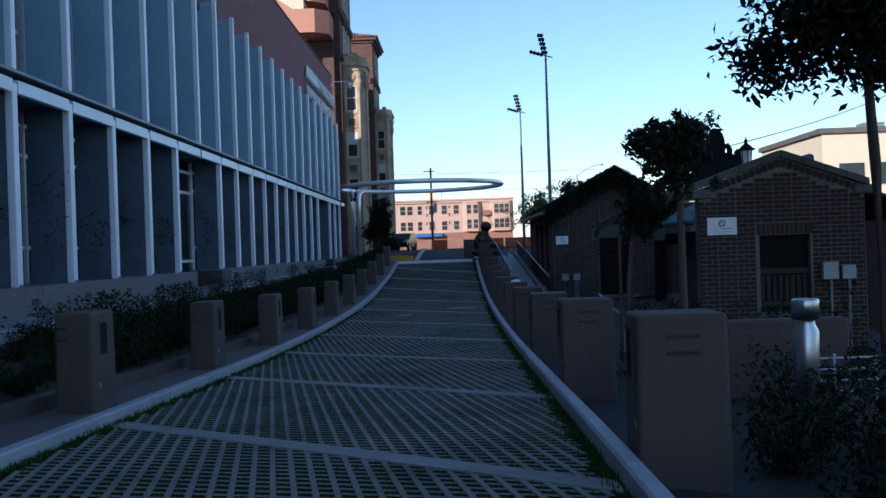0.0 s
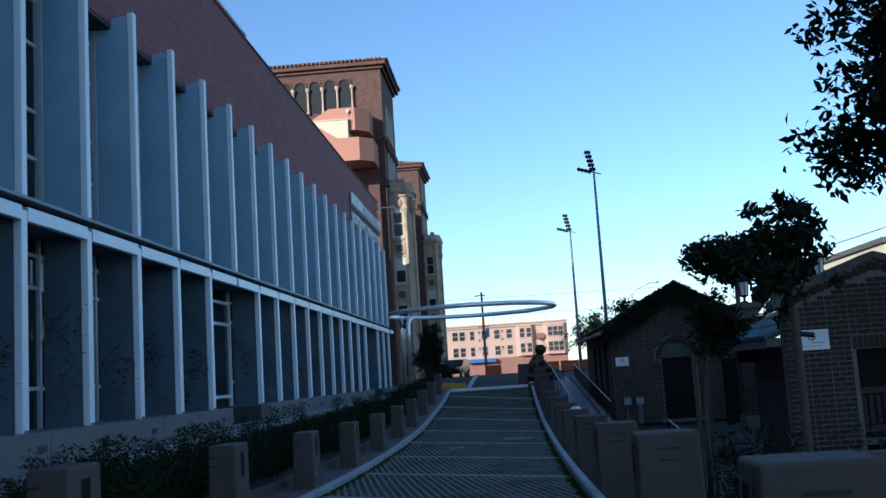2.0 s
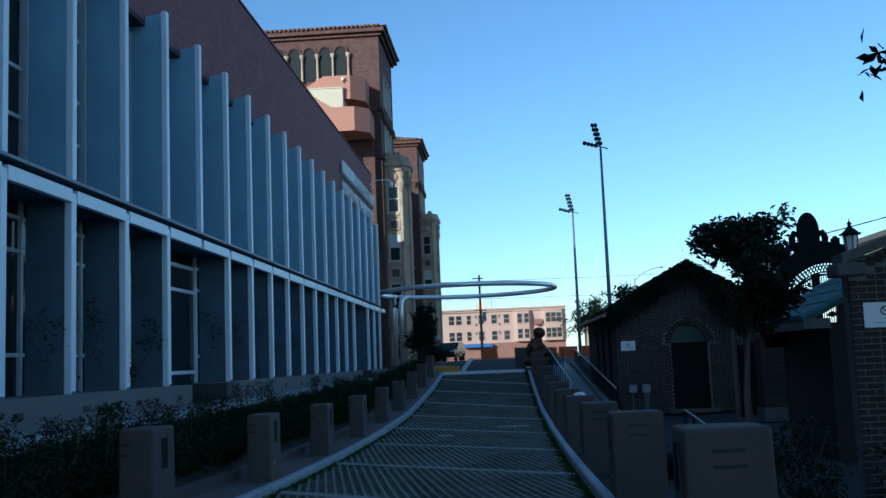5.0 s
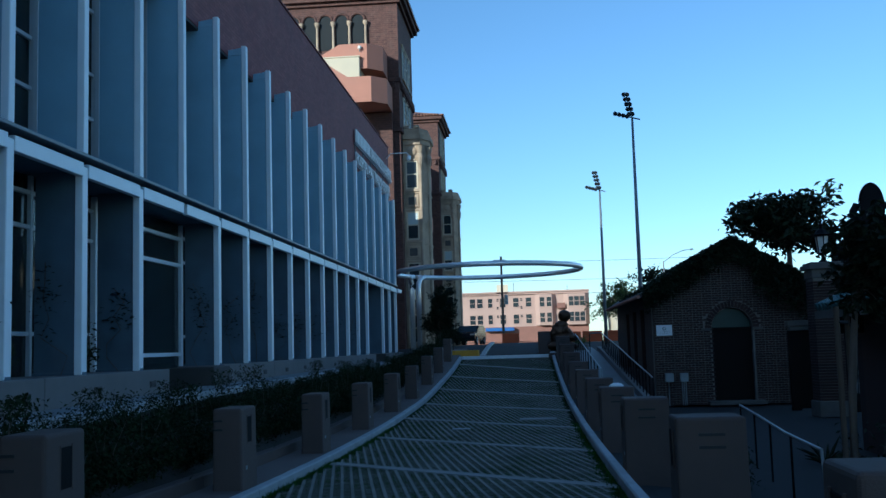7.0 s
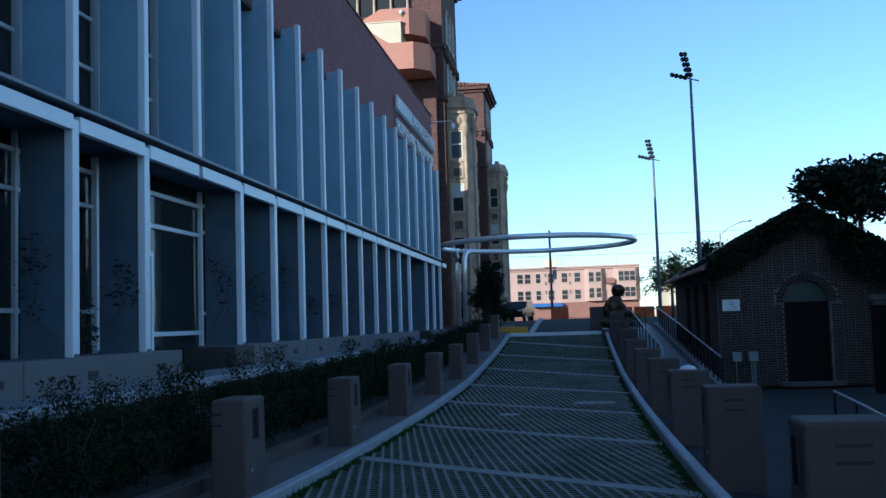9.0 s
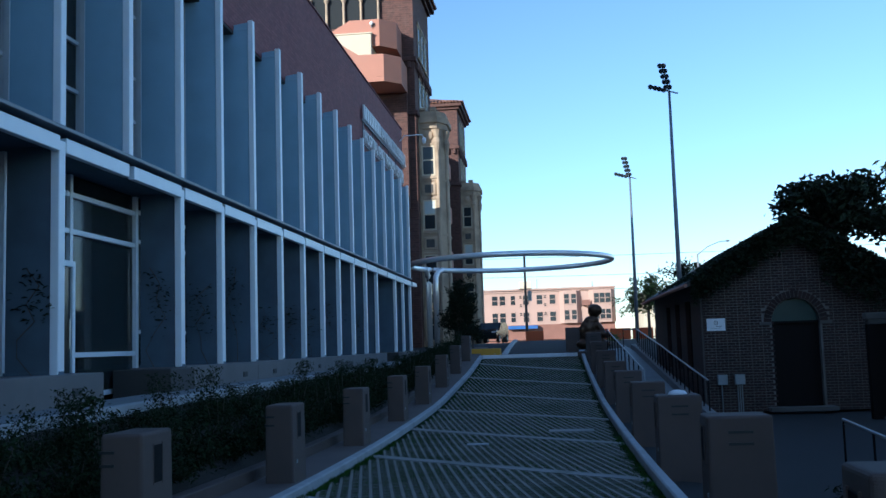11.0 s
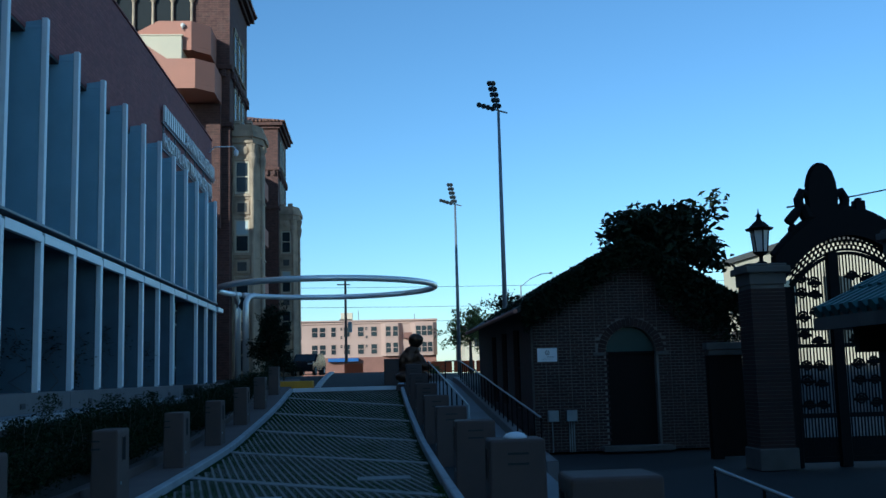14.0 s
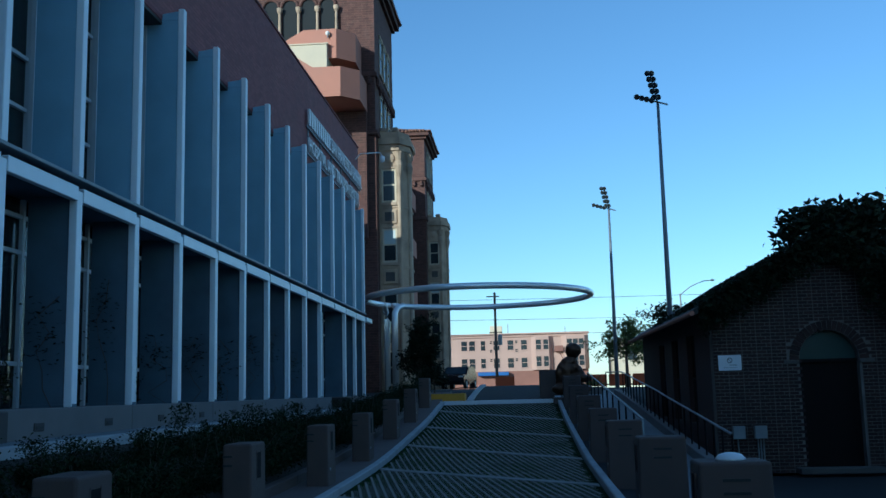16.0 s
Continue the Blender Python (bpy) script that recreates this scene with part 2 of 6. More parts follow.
M_PINK = mat("pink_stucco", (0.49, 0.225, 0.155), (0.42, 0.195, 0.135), rough=0.9, scale=0.8, bump=0.25, stain=(0.4, 0.22, 0.17), stain_amt=0.4)
M_CREAM = mat("cream_stucco", (0.66, 0.56, 0.40), (0.56, 0.48, 0.35), rough=0.9, scale=0.8, bump=0.2)
M_FARPINK = mat("far_pink_stucco", (0.50, 0.33, 0.26), (0.41, 0.27, 0.215), rough=0.9, scale=0.25, bump=0.1, stain=(0.4, 0.27, 0.22), stain_amt=0.4)
M_FARRED = mat("red_shopfront", (0.3, 0.14, 0.1), (0.2, 0.09, 0.065), rough=0.8, scale=0.4, bump=0.1)
M_AWNING = mat("blue_awning", (0.03, 0.12, 0.34), (0.02, 0.09, 0.26), rough=0.7, scale=1, bump=0.1)
M_STEEL = mat("brushed_steel", (0.62, 0.62, 0.62), (0.55, 0.55, 0.55), rough=0.3, metal=1.0, scale=3, bump=0.02, stretch=(1, 1, 0.05))
M_RING = mat("satin_steel_tube", (0.93, 0.91, 0.88), (0.91, 0.89, 0.86), rough=0.22, metal=0.5, scale=1, bump=0.0)
M_GALV = mat("galvanised_steel", (0.30, 0.32, 0.33), (0.22, 0.24, 0.25), rough=0.45, metal=0.6, scale=4, bump=0.05)
M_POLE = mat("grey_pole_paint", (0.22, 0.24, 0.26), (0.16, 0.18, 0.2), rough=0.5, metal=0.3, scale=2, bump=0.03)
M_IRON = mat("black_wrought_iron", (0.007, 0.007, 0.008), (0.004, 0.004, 0.005), rough=0.75, metal=0.0, spec=0.15, scale=6, bump=0.2)
M_BRONZE = mat("dark_bronze", (0.1, 0.055, 0.032), (0.05, 0.03, 0.02), rough=0.4, metal=0.8, scale=4, bump=0.3, fine=25)
M_DOOR = mat("dark_door_paint", (0.014, 0.011, 0.01), (0.009, 0.0075, 0.007), spec=0.15, rough=0.85, scale=4, bump=0.3, stretch=(4, 4, 0.4))
M_DARKWOOD = mat("dark_weathered_wood", (0.055, 0.042, 0.034), (0.03, 0.024, 0.02), rough=0.9, scale=6, bump=0.4, stretch=(4, 4, 0.3))
M_GREENPANE = mat("green_fanlight_panel", (0.008, 0.042, 0.037), (0.006, 0.03, 0.026), rough=0.4, scale=3, bump=0.1)
M_WHITE_SIGN = mat("white_sign_enamel", (0.80, 0.80, 0.80), (0.74, 0.74, 0.75), rough=0.4, scale=3, bump=0.01)
M_BLACK = mat("black_print", (0.02, 0.02, 0.02), (0.015, 0.015, 0.015), rough=0.6, scale=5, bump=0.0)
M_LETTER = mat("white_letter_enamel", (0.80, 0.80, 0.78), (0.72, 0.72, 0.71), rough=0.4, scale=3, bump=0.01)
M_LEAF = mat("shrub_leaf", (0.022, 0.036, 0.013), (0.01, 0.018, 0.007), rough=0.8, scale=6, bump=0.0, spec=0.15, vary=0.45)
# two leaf colours with light put in: near-black for shade, yellow-green for sun
M_LEAF_SHADED = mat("shaded_leaf", (0.016, 0.024, 0.01), (0.008, 0.014, 0.006), rough=0.75, scale=3, bump=0.0, spec=0.2, vary=0.45)
M_LEAF_LIT = mat("sunlit_far_leaf", (0.12, 0.15, 0.03), (0.07, 0.10, 0.025), rough=0.55, scale=0.8, bump=0.0, vary=0.4)
M_BARK = mat("bark", (0.13, 0.10, 0.08), (0.075, 0.06, 0.05), rough=0.95, scale=6, bump=0.9, fine=30, stretch=(1, 1, 0.2))
M_STAKE = mat("wood_stake", (0.1, 0.072, 0.05), (0.06, 0.045, 0.034), rough=0.9, scale=8, bump=0.4, stretch=(1, 1, 0.1))
M_YELLOW = mat("yellow_tactile", (0.72, 0.36, 0.03), (0.6, 0.29, 0.025), rough=0.7, scale=4, bump=0.2)
M_CARPAINT = mat("dark_car_paint", (0.02, 0.022, 0.026), (0.016, 0.018, 0.02), rough=0.2, scale=2, bump=0.0)
M_TYRE = mat("tyre_rubber", (0.015, 0.015, 0.015), (0.012, 0.012, 0.012), rough=0.9, scale=8, bump=0.2)
# near-black colour carries the gloom of unlit rooms and arcade openings
M_INTERIOR_SHADE = mat("interior_shade", (0.022, 0.026, 0.028), (0.014, 0.017, 0.019), rough=0.9, scale=0.7, bump=0.1)
M_LAMPGLASS = mat("opal_lantern_glass", (0.72, 0.70, 0.64), (0.62, 0.6, 0.55), rough=0.35, scale=5, bump=0.02)
M_ASPHALT = mat("asphalt", (0.055, 0.055, 0.057), (0.04, 0.04, 0.042), rough=0.9, scale=1.2, bump=0.4)
M_ORANGE = mat("orange_barrier", (0.55, 0.10, 0.02), (0.45, 0.08, 0.02), rough=0.6, scale=3, bump=0.05)
M_GLASS = glass_mat("dark_window_glass", (0.14, 0.18, 0.19))
M_PANE = mat("far_window_pane", (0.035, 0.045, 0.05), (0.02, 0.026, 0.03), rough=0.12, scale=1, bump=0.0, spec=0.35)
M_BLIND = mat("pale_roller_blind", (0.55, 0.60, 0.58), (0.48, 0.53, 0.51), rough=0.6, scale=2, bump=0.02)

# ---- levels of the ground ----
PROF_Y = np.array([-40, -5, 2, 5, 8.3, 12, 16, 21, 27.3, 33, 37.7, 42.6, 47.8, 53, 56, 59.3, 63, 70, 75, 400])
PROF_Z = np.array([0.0, -0.08, -0.09, -0.10, -0.17, -0.30, -0.44, -0.59, -0.68, -0.69, -0.62, -0.52, -0.22, 0.10, 0.36, 0.68, 0.92, 1.28, 1.42, 1.45])
_fine = np.arange(-40, 400, 0.25)
_soft = np.convolve(np.pad(np.interp(_fine, PROF_Y, PROF_Z), 8, "edge"), np.ones(17) / 17, "valid")


def zk(y):
    """The kerb's top."""
    return float(np.interp(y, _fine, _soft))


def zr(y):
    """The roadway."""
    return zk(y) - 0.13


def zp(y):
    """The lower yard beside the road."""
    return float(np.interp(y, [-40, 0, 8, 14, 20, 26, 40, 56, 60, 64, 80, 400], [-0.1, -0.45, -0.55, -0.7, -0.9, -1.02, -1.02, -0.9, -0.2, 0.6, 1.0, 1.1]))


def xl(y):
    return float(np.interp(y, [-40, 20, 60, 80], [-3.92, -3.92, -3.72, -3.65]))


def xr(y):
    return float(np.interp(y, [-40, 20, 60, 80], [1.0, 1.0, 0.85, 0.8]))


def zg(x, y):
    """The ground sheet under everything."""
    low = zk(y) - 0.25
    s = min(1, max(0, (x - 1.5) / 0.9))
    return (1 - s) * low + s * (zp(y) - 0.01)


def sheet(name, xs, ys, zfun, material, parent=None):
    verts = [(x if not callable(x) else x(y), y, 0) for y in ys for x in xs]
    verts = [(x, y, zfun(x, y)) for x, y, _ in verts]
    n = len(xs)
    faces = [(j * n + i, j * n + i + 1, (j + 1) * n + i + 1, (j + 1) * n + i) for j in range(len(ys) - 1) for i in range(n - 1)]
    return part(name, mesh_of(name, verts, faces), material, parent)


def strip_along(name, xa, xb, ys, top, thick, material, parent=None, nose=0.0):
    """A solid band along the road between two side lines, with an eased top edge."""
    verts, faces = [], []
    for y in ys:
        a, b = xa(y), xb(y)
        t = top(y)
        verts += [(a, y, t - thick), (a, y, t - nose), (a + nose, y, t), (b - nose, y, t), (b, y, t - nose), (b, y, t - thick)]
    for j in range(len(ys) - 1):
        for i in range(5):
            p, q = j * 6 + i, (j + 1) * 6 + i
            faces.append((p, p + 1, q + 1, q))
    faces.append((5, 4, 3, 2, 1, 0))
    e = (len(ys) - 1) * 6
    faces.append(tuple(e + i for i in range(6)))
    return part(name, mesh_of(name, verts, faces), material, parent)


far_lines = [-900, -300, -120, -60, -30, -15, -8, -5, -4, -2.5, -1, 0.5, 1.5, 1.8, 2.1, 2.4, 4, 7, 11, 16, 25, 45, 90, 200, 400, 900]
along_lines = [-600, -200, -80, -40, -20] + list(np.arange(-10, 82, 1.5)) + [90, 110, 150, 220, 380, 700, 1500]
ground = tagged(sheet("ground", far_lines, along_lines, lambda x, y: zg(x, y), M_GROUND), "grey paved ground with worn stains and dirt", "ground", kind="structure")

ROAD_Y = list(np.arange(-12, 59.3, 0.5))
road = strip_along("road", lambda y: xl(y), lambda y: xr(y), ROAD_Y, lambda y: zr(y) - 0.009, 0.10, M_SOILGRASS)
tagged(road, "sloping drive of grass-filled concrete pavers crossed by pale bands", "road", kind="structure")

# kerbs in cast lengths
kerb_l = thing("kerb_left", Matrix(), "pale concrete kerb with open joints beside the paver drive", "kerb", kind="structure")
kerb_r = thing("kerb_right", Matrix(), "raised pale concrete kerb along the paver drive", "kerb", kind="structure")
for k in range(24):
    a = -10 + 2.9 * k
    ys = list(np.linspace(a + 0.006, min(a + 2.894, 59.25), 7))
    if a > 59:
        break
    strip_along("kerbstone", lambda y: xl(y) - 0.17, lambda y: xl(y), ys, zk, 0.32, M_KERB, kerb_l, 0.018)
    strip_along("kerbstone", lambda y: xr(y), lambda y: xr(y) + 0.15, ys, lambda y: zk(y) + 0.02, 0.4, M_KERB, kerb_r, 0.022)

# brown strip, low planter wall, planting bed and walkway on the building's side
LEFT_Y = list(np.arange(-12, 66, 0.75))
tagged(strip_along("pavement", lambda y: -4.78, lambda y: xl(y) - 0.172, LEFT_Y, lambda y: zk(y) - 0.006, 0.3, M_STRIP), "brown tinted concrete strip beneath the bollards", "pavement", kind="structure")
planter_wall = thing("wall_planter", Matrix(), "low brown concrete planter wall between the bollards", "low wall", kind="structure")
LEFT_B = [-9.6, -4.4, 0.9, 6.2, 11.45, 16.75, 22.15, 27.3, 32.5, 37.65, 42.5, 47.55, 52.5, 57.3]
for a, b in zip(LEFT_B, LEFT_B[1:]):
    ys = list(np.linspace(a + 0.004, b - 0.004, 9))
    strip_along("wall_length", lambda y: -4.98, lambda y: -4.78, ys, lambda y: zk(y) + 0.17, 0.6, M_BOLLARD, planter_wall, 0.012)
def zw(y):
    """The walkway beside the building."""
    return float(np.interp(y, [-15, 10, 16, 30, 46, 66], [0.38, 0.40, 0.42, 0.50, 0.54, 0.56]))


def zbed(x, y):
    """The planting bed, banked up from the planter wall to the walkway."""
    f = min(1, max(0, (-4.95 - x) / 1.3))
    return (1 - f) * (zk(y) + 0.08) + f * (zw(y) - 0.10)


tagged(sheet("soil", [-6.25, -5.8, -5.3, -4.95], LEFT_Y, lambda x, y: zbed(x, y) + 0.05 * noise.noise((x * 2, y * 2, 0)), M_SOIL), "dark soil of the planting bed", "soil", kind="structure")
tagged(strip_along("pavement_walkway", lambda y: -7.7, lambda y: -6.42, LEFT_Y, zw, 0.6, M_WALK), "pale concrete walkway along the building", "walkway", kind="structure")
tagged(strip_along("kerb_planter", lambda y: -6.42, lambda y: -6.25, LEFT_Y, lambda y: zw(y) + 0.05, 0.7, M_KERB, None, 0.012), "pale concrete edging of the planting bed", "kerb", kind="structure")

# ---- the building with the fins ----
FIN0, STEP = 32.0, 2.44
OPEN_BAYS = [(-2, 0), (9, 11)]


def fin_y(k):
    return FIN0 + STEP * k


facade = thing("wall_facade", Matrix(), "long facade of pale steel fins before dark glass", "building facade", kind="structure")
Z_BASE, Z_RAIL, Z_TOP, Z_WALL = 0.95, 4.45, 9.62, 13.0
X_TIP, X_GLASS, X_WALL = -7.75, -8.72, -8.2
K0, K1 = -16, 13

# plinth lengths, with the openings left free
plain = [(fin_y(K0) - 1, fin_y(-2) + 1.1), (fin_y(0) - 0.2, fin_y(9) + 1.1), (fin_y(11) - 0.2, 65.2)]
plinth = thing("baseboard_plinth", Matrix(), "pale concrete plinth with small recessed step lights", "plinth", kind="structure")
for a, b in plain:
    n = max(1, round((b - a) / 4.88))
    for i in range(n):
        p, q = a + (b - a) * i / n, a + (b - a) * (i + 1) / n
        part("plinth_block", boxes((-9.3, -7.55, p + 0.006, q - 0.006, 0.2, Z_BASE), bevel=0.015), M_PLINTH, plinth)
    y = a + 1.2
    while y < b - 0.3:
        sl = part("step_light", boxes((-7.56, -7.535, y - 0.15, y + 0.15, 0.62, 0.74), bevel=0.006), M_PLINTH_DARK, plinth, "small dark recessed step light")
        part("lens", boxes((-7.537, -7.528, y - 0.11, y + 0.11, 0.65, 0.70), bevel=0.003), M_BLACK, sl)
        y += STEP
for kk in (0, 11):
    part("end_block", boxes((-8.6, -7.46, fin_y(kk) - 1.25, fin_y(kk) - 0.02, 0.2, Z_BASE - 0.02), bevel=0.02), M_PLINTH_DARK, plinth, "dark concrete end block")

# fins, upper and lower
lower = thing("lower_fin", pose(X_TIP, fin_y(-2), Z_BASE), "upright concrete-grey fin with a white front edge", "facade fin", "facade fins")
part("blade", boxes((-0.82, -0.09, -0.055, 0.055, 0, Z_RAIL - Z_BASE), bevel=0.006), M_CONC_FIN_SHADED, lower, "grey blade darkened for the overhang's shade, stained by climbing plants")
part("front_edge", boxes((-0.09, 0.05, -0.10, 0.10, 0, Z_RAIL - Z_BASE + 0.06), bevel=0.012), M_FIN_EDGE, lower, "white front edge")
part("foot", boxes((-0.84, 0.06, -0.075, 0.075, -0.015, 0.05), bevel=0.004), M_CONC_FIN_SHADED, lower)
upper = thing("upper_fin", pose(X_TIP, fin_y(-2), Z_RAIL + 0.32), "tall pale blue-grey steel fin with a white front edge", "facade fin", "facade fins")
H_UP = Z_TOP - Z_RAIL - 0.32
bm = bmesh.new()
prism(bm, [(-0.80, 0), (-0.02, 0), (-0.02, H_UP), (-0.72, H_UP - 0.10), (-0.80, H_UP - 0.14)], -0.045, 0.045, "y")
part("blade", bm, M_FIN, upper, "pale blue-grey panel")
part("front_edge", boxes((-0.075, 0.06, -0.085, 0.085, -0.02, H_UP + 0.03), bevel=0.012), M_FIN_EDGE, upper, "white front edge")
part("inset_frame", boxes((-0.74, -0.06, -0.058, 0.058, H_UP - 0.22, H_UP - 0.16), bevel=0.004), M_FIN, upper)
part("back_post", boxes((-0.90, -0.80, -0.06, 0.06, 0, H_UP - 0.15), bevel=0.006), M_MULLION, upper)
for k in range(K0, K1 + 1):
    if k != -2:
        copy_thing(upper, pose(X_TIP, fin_y(k), Z_RAIL + 0.32))
        if not any(a < k < b for a, b in OPEN_BAYS):
            copy_thing(lower, pose(X_TIP, fin_y(k), Z_BASE))

# the beam between the storeys, in lengths, with a thin ledge
for k in range(K0, K1):
    y0, y1 = fin_y(k) + 0.1, fin_y(k + 1) - 0.1
    beam = part("beam_length", boxes((-7.80, -7.68, y0, y1, Z_RAIL - 0.12, Z_RAIL + 0.12), bevel=0.01), M_FIN_EDGE, facade, "white steel beam")
    part("ledge", boxes((-9.1, -7.62, y0 - 0.1, y1 + 0.1, Z_RAIL + 0.21, Z_RAIL + 0.27), bevel=0.008), M_POLE, beam, "dark thin ledge")
part("soffit", boxes((-9.1, -7.82, fin_y(K0), 65.0, Z_RAIL - 0.02, Z_RAIL + 0.1)), M_CONC_FIN_SHADED, facade)
part("beam_end", boxes((-7.80, -7.60, fin_y(K1) + 0.1, fin_y(K1) + 1.6, Z_RAIL - 0.1, Z_RAIL + 0.1), bevel=0.01), M_FIN_EDGE, facade, "white steel beam end")

# glazing: two storeys of panes with pale mullions
for k in range(K0, K1):
    y0, y1 = fin_y(k), fin_y(k + 1)
    is_open = any(a <= k < b for a, b in OPEN_BAYS)
    for lo, hi, bars in (() if is_open else ((Z_BASE, Z_RAIL - 0.05, (0.72, 2.55, 3.15)),)) + ((Z_RAIL + 0.28, Z_TOP - 0.1, (1.2, 2.1, 3.4, 4.3)),):
        w = part("glazing", boxes((X_GLASS - 0.012, X_GLASS, y0 + 0.04, y1 - 0.04, lo, hi)), M_GLASS, facade, "dark reflecting window glass")
        w.visible_shadow = False
        rows = [(X_GLASS - 0.05, X_GLASS + 0.06, y0 + 0.05, y1 - 0.05, lo + b - 0.035, lo + b + 0.035) for b in bars]
        rows += [(X_GLASS - 0.05, X_GLASS + 0.07, y - 0.04, y + 0.04, lo, hi) for y in (y0, y0 + STEP * 0.5)]
        part("mullion_grid", boxes(*rows, bevel=0.005), M_MULLION, w, "pale metal mullions")

for a, b in OPEN_BAYS:
    y0, y1 = fin_y(a) + 0.05, fin_y(b) - 0.05
    lo, hi, yd = zw(y0) + 0.01, Z_RAIL - 0.05, fin_y(a) + 2.13
    for p, q, name in ((y0, yd, "side"), (yd, y1, "wide")):
        w = part("glazing", boxes((X_GLASS - 0.012, X_GLASS, p + 0.03, q - 0.03, lo + 0.08, hi)), M_GLASS, facade, "dark reflecting shop window" if name == "wide" else "dark reflecting glass beside the door")
        w.visible_shadow = False
        zs = (lo + 0.04, 3.4, 4.05) if name == "side" else (lo + 0.04, 1.24, 3.4, 4.05)
        rows = [(X_GLASS - 0.05, X_GLASS + 0.06, p + 0.04, q - 0.04, z - 0.045, z + 0.045) for z in zs]
        rows += [(X_GLASS - 0.05, X_GLASS + 0.08, y - 0.05, y + 0.05, lo, hi) for y in ((p, q) if name == "side" else (q,))]
        part("mullion_grid", boxes(*rows, bevel=0.005), M_FIN_EDGE, w, "white metal frame bars")

# brown upper wall, roof and the rooms behind the glass, dimmed by near-black colour
part("upper_wall", boxes((-9.5, X_WALL, fin_y(K0) - 4, 65.3, Z_TOP - 0.22, Z_WALL), bevel=0.02), M_BROWN, facade, "dark brown brick upper wall")
part("parapet_cap", boxes((-9.55, X_WALL + 0.04, fin_y(K0) - 4, 65.35, Z_WALL + 0.004, Z_WALL + 0.07), bevel=0.01), M_BROWN, facade)
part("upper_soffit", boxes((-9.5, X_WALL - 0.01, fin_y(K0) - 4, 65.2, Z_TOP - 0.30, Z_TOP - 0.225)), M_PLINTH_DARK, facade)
part("coping", boxes((-9.6, X_WALL + 0.07, fin_y(K0) - 3.9, 33.3, Z_WALL + 0.074, Z_WALL + 0.16), bevel=0.01), M_MULLION, facade, "pale metal coping")
rs = thing("roof_screen", pose(-9.3, 31.0, Z_WALL - 0.32), "curved steel screen with bars on the building's roof", "roof screen")
part("frame", boxes((-0.06, 0.06, -1.4, -1.28, 0, 3.2), (-0.06, 0.06, -1.28, 1.9, 0.9, 1.02), (-0.06, 0.06, -1.28, 2.5, 3.2, 3.32)), M_POLE, rs, "dark steel frame")
part("curved_post", tubes(([(0, 1.3, 0), (0, 1.5, 0.7), (0, 1.75, 1.4), (0, 2.2, 2.1), (0, 2.45, 2.7), (0, 2.5, 3.3)], 0.13), n=8), M_POLE, rs, "curved steel post")
for i in range(9):
    part("bar", tubes(([(0, -1.1 + i * 0.3, 1.0), (0, -1.1 + i * 0.3, 3.2)], 0.025), n=5), M_MULLION, rs)
part("end_wall", boxes((-30, X_GLASS - 0.02, 64.9, 65.25, 0.2, Z_WALL - 0.01)), M_BROWN, facade)
part("back_wall", boxes((-30.4, -30, -20, 65.2, 0.2, Z_WALL - 0.01)), M_BROWN, facade)
part("room_wall", boxes((-13.4, -13.2, -20, 64.8, 0.2, Z_WALL - 0.3)), M_INTERIOR_SHADE, facade)
part("mid_floor", boxes((-13.2, X_GLASS - 0.06, -20, 64.8, Z_RAIL - 0.05, Z_RAIL + 0.2)), M_INTERIOR_SHADE, facade)
part("ground_floor", boxes((-30, X_GLASS - 0.06, -20, 64.8, 0.3, Z_BASE - 0.03)), M_INTERIOR_SHADE, facade)
# unseen mass added behind the roof to keep the sun off the yard
part("unseen_shade_block", boxes((-30, -17.0, -60, 44, Z_WALL - 0.3, 25.5)), M_BROWN, facade, "plain unseen block added to shade the drive and yard")
part("roof", boxes((-30, -9.45, -20, 65.1, Z_WALL - 0.6, Z_WALL - 0.3)), M_GROUND, facade)
part("near_end_wall", boxes((-30, X_GLASS - 0.02, -20.4, -20.0, 0.2, Z_WALL - 0.01)), M_BROWN, facade)

# doors set into the two open bays
for a, b in OPEN_BAYS:
    d = thing("door_1" if a == -2 else "door_2", pose(X_GLASS + 0.10, fin_y(a) + 1.5, zw(fin_y(a)) + 0.02), "dark glazed door in a pale metal frame", "door", kind="structure")
    hh = 2.35
    part("frame", boxes((-0.05, 0.08, -0.58, -0.48, 0, hh), (-0.05, 0.08, 0.48, 0.58, 0, hh), (-0.05, 0.08, -0.48, 0.48, hh - 0.1, hh), bevel=0.006), M_FIN_EDGE, d, "pale metal door frame")
    leaf = part("leaf", boxes((-0.01, 0.04, -0.47, 0.47, 0.01, hh - 0.11), bevel=0.004), M_PANE, d, "dark glass leaf")
    part("handle", tubes(([(0.09, 0.36, 0.85), (0.09, 0.36, 1.35)], 0.015)), M_STEEL, leaf, "steel pull handle")

# raised letters on the brown wall
sign = thing("building_sign", pose(X_WALL + 0.02, 53.7, 10.75), "two lines of white raised letters on rails", "building sign")


def letters(name, words, size, x, y, z, material, parent, m, depth=0.04, bold=0.0):
    cu = bpy.data.curves.new(name, "FONT")
    cu.body, cu.size, cu.extrude, cu.offset = words, size, depth, bold
    ob = bpy.data.objects.new(name, cu)
    scene.collection.objects.link(ob)
    bpy.context.view_layer.update()
    me = bpy.data.meshes.new_from_object(ob.evaluated_get(bpy.context.evaluated_depsgraph_get()))
    bpy.data.objects.remove(ob)
    me.transform(Matrix.Translation((x, y, z)) @ m)
    return part(name, me, material, parent)


FACE_ROAD = Matrix(((0, 0, 1, 0), (1, 0, 0, 0), (0, 1, 0, 0), (0, 0, 0, 1)))


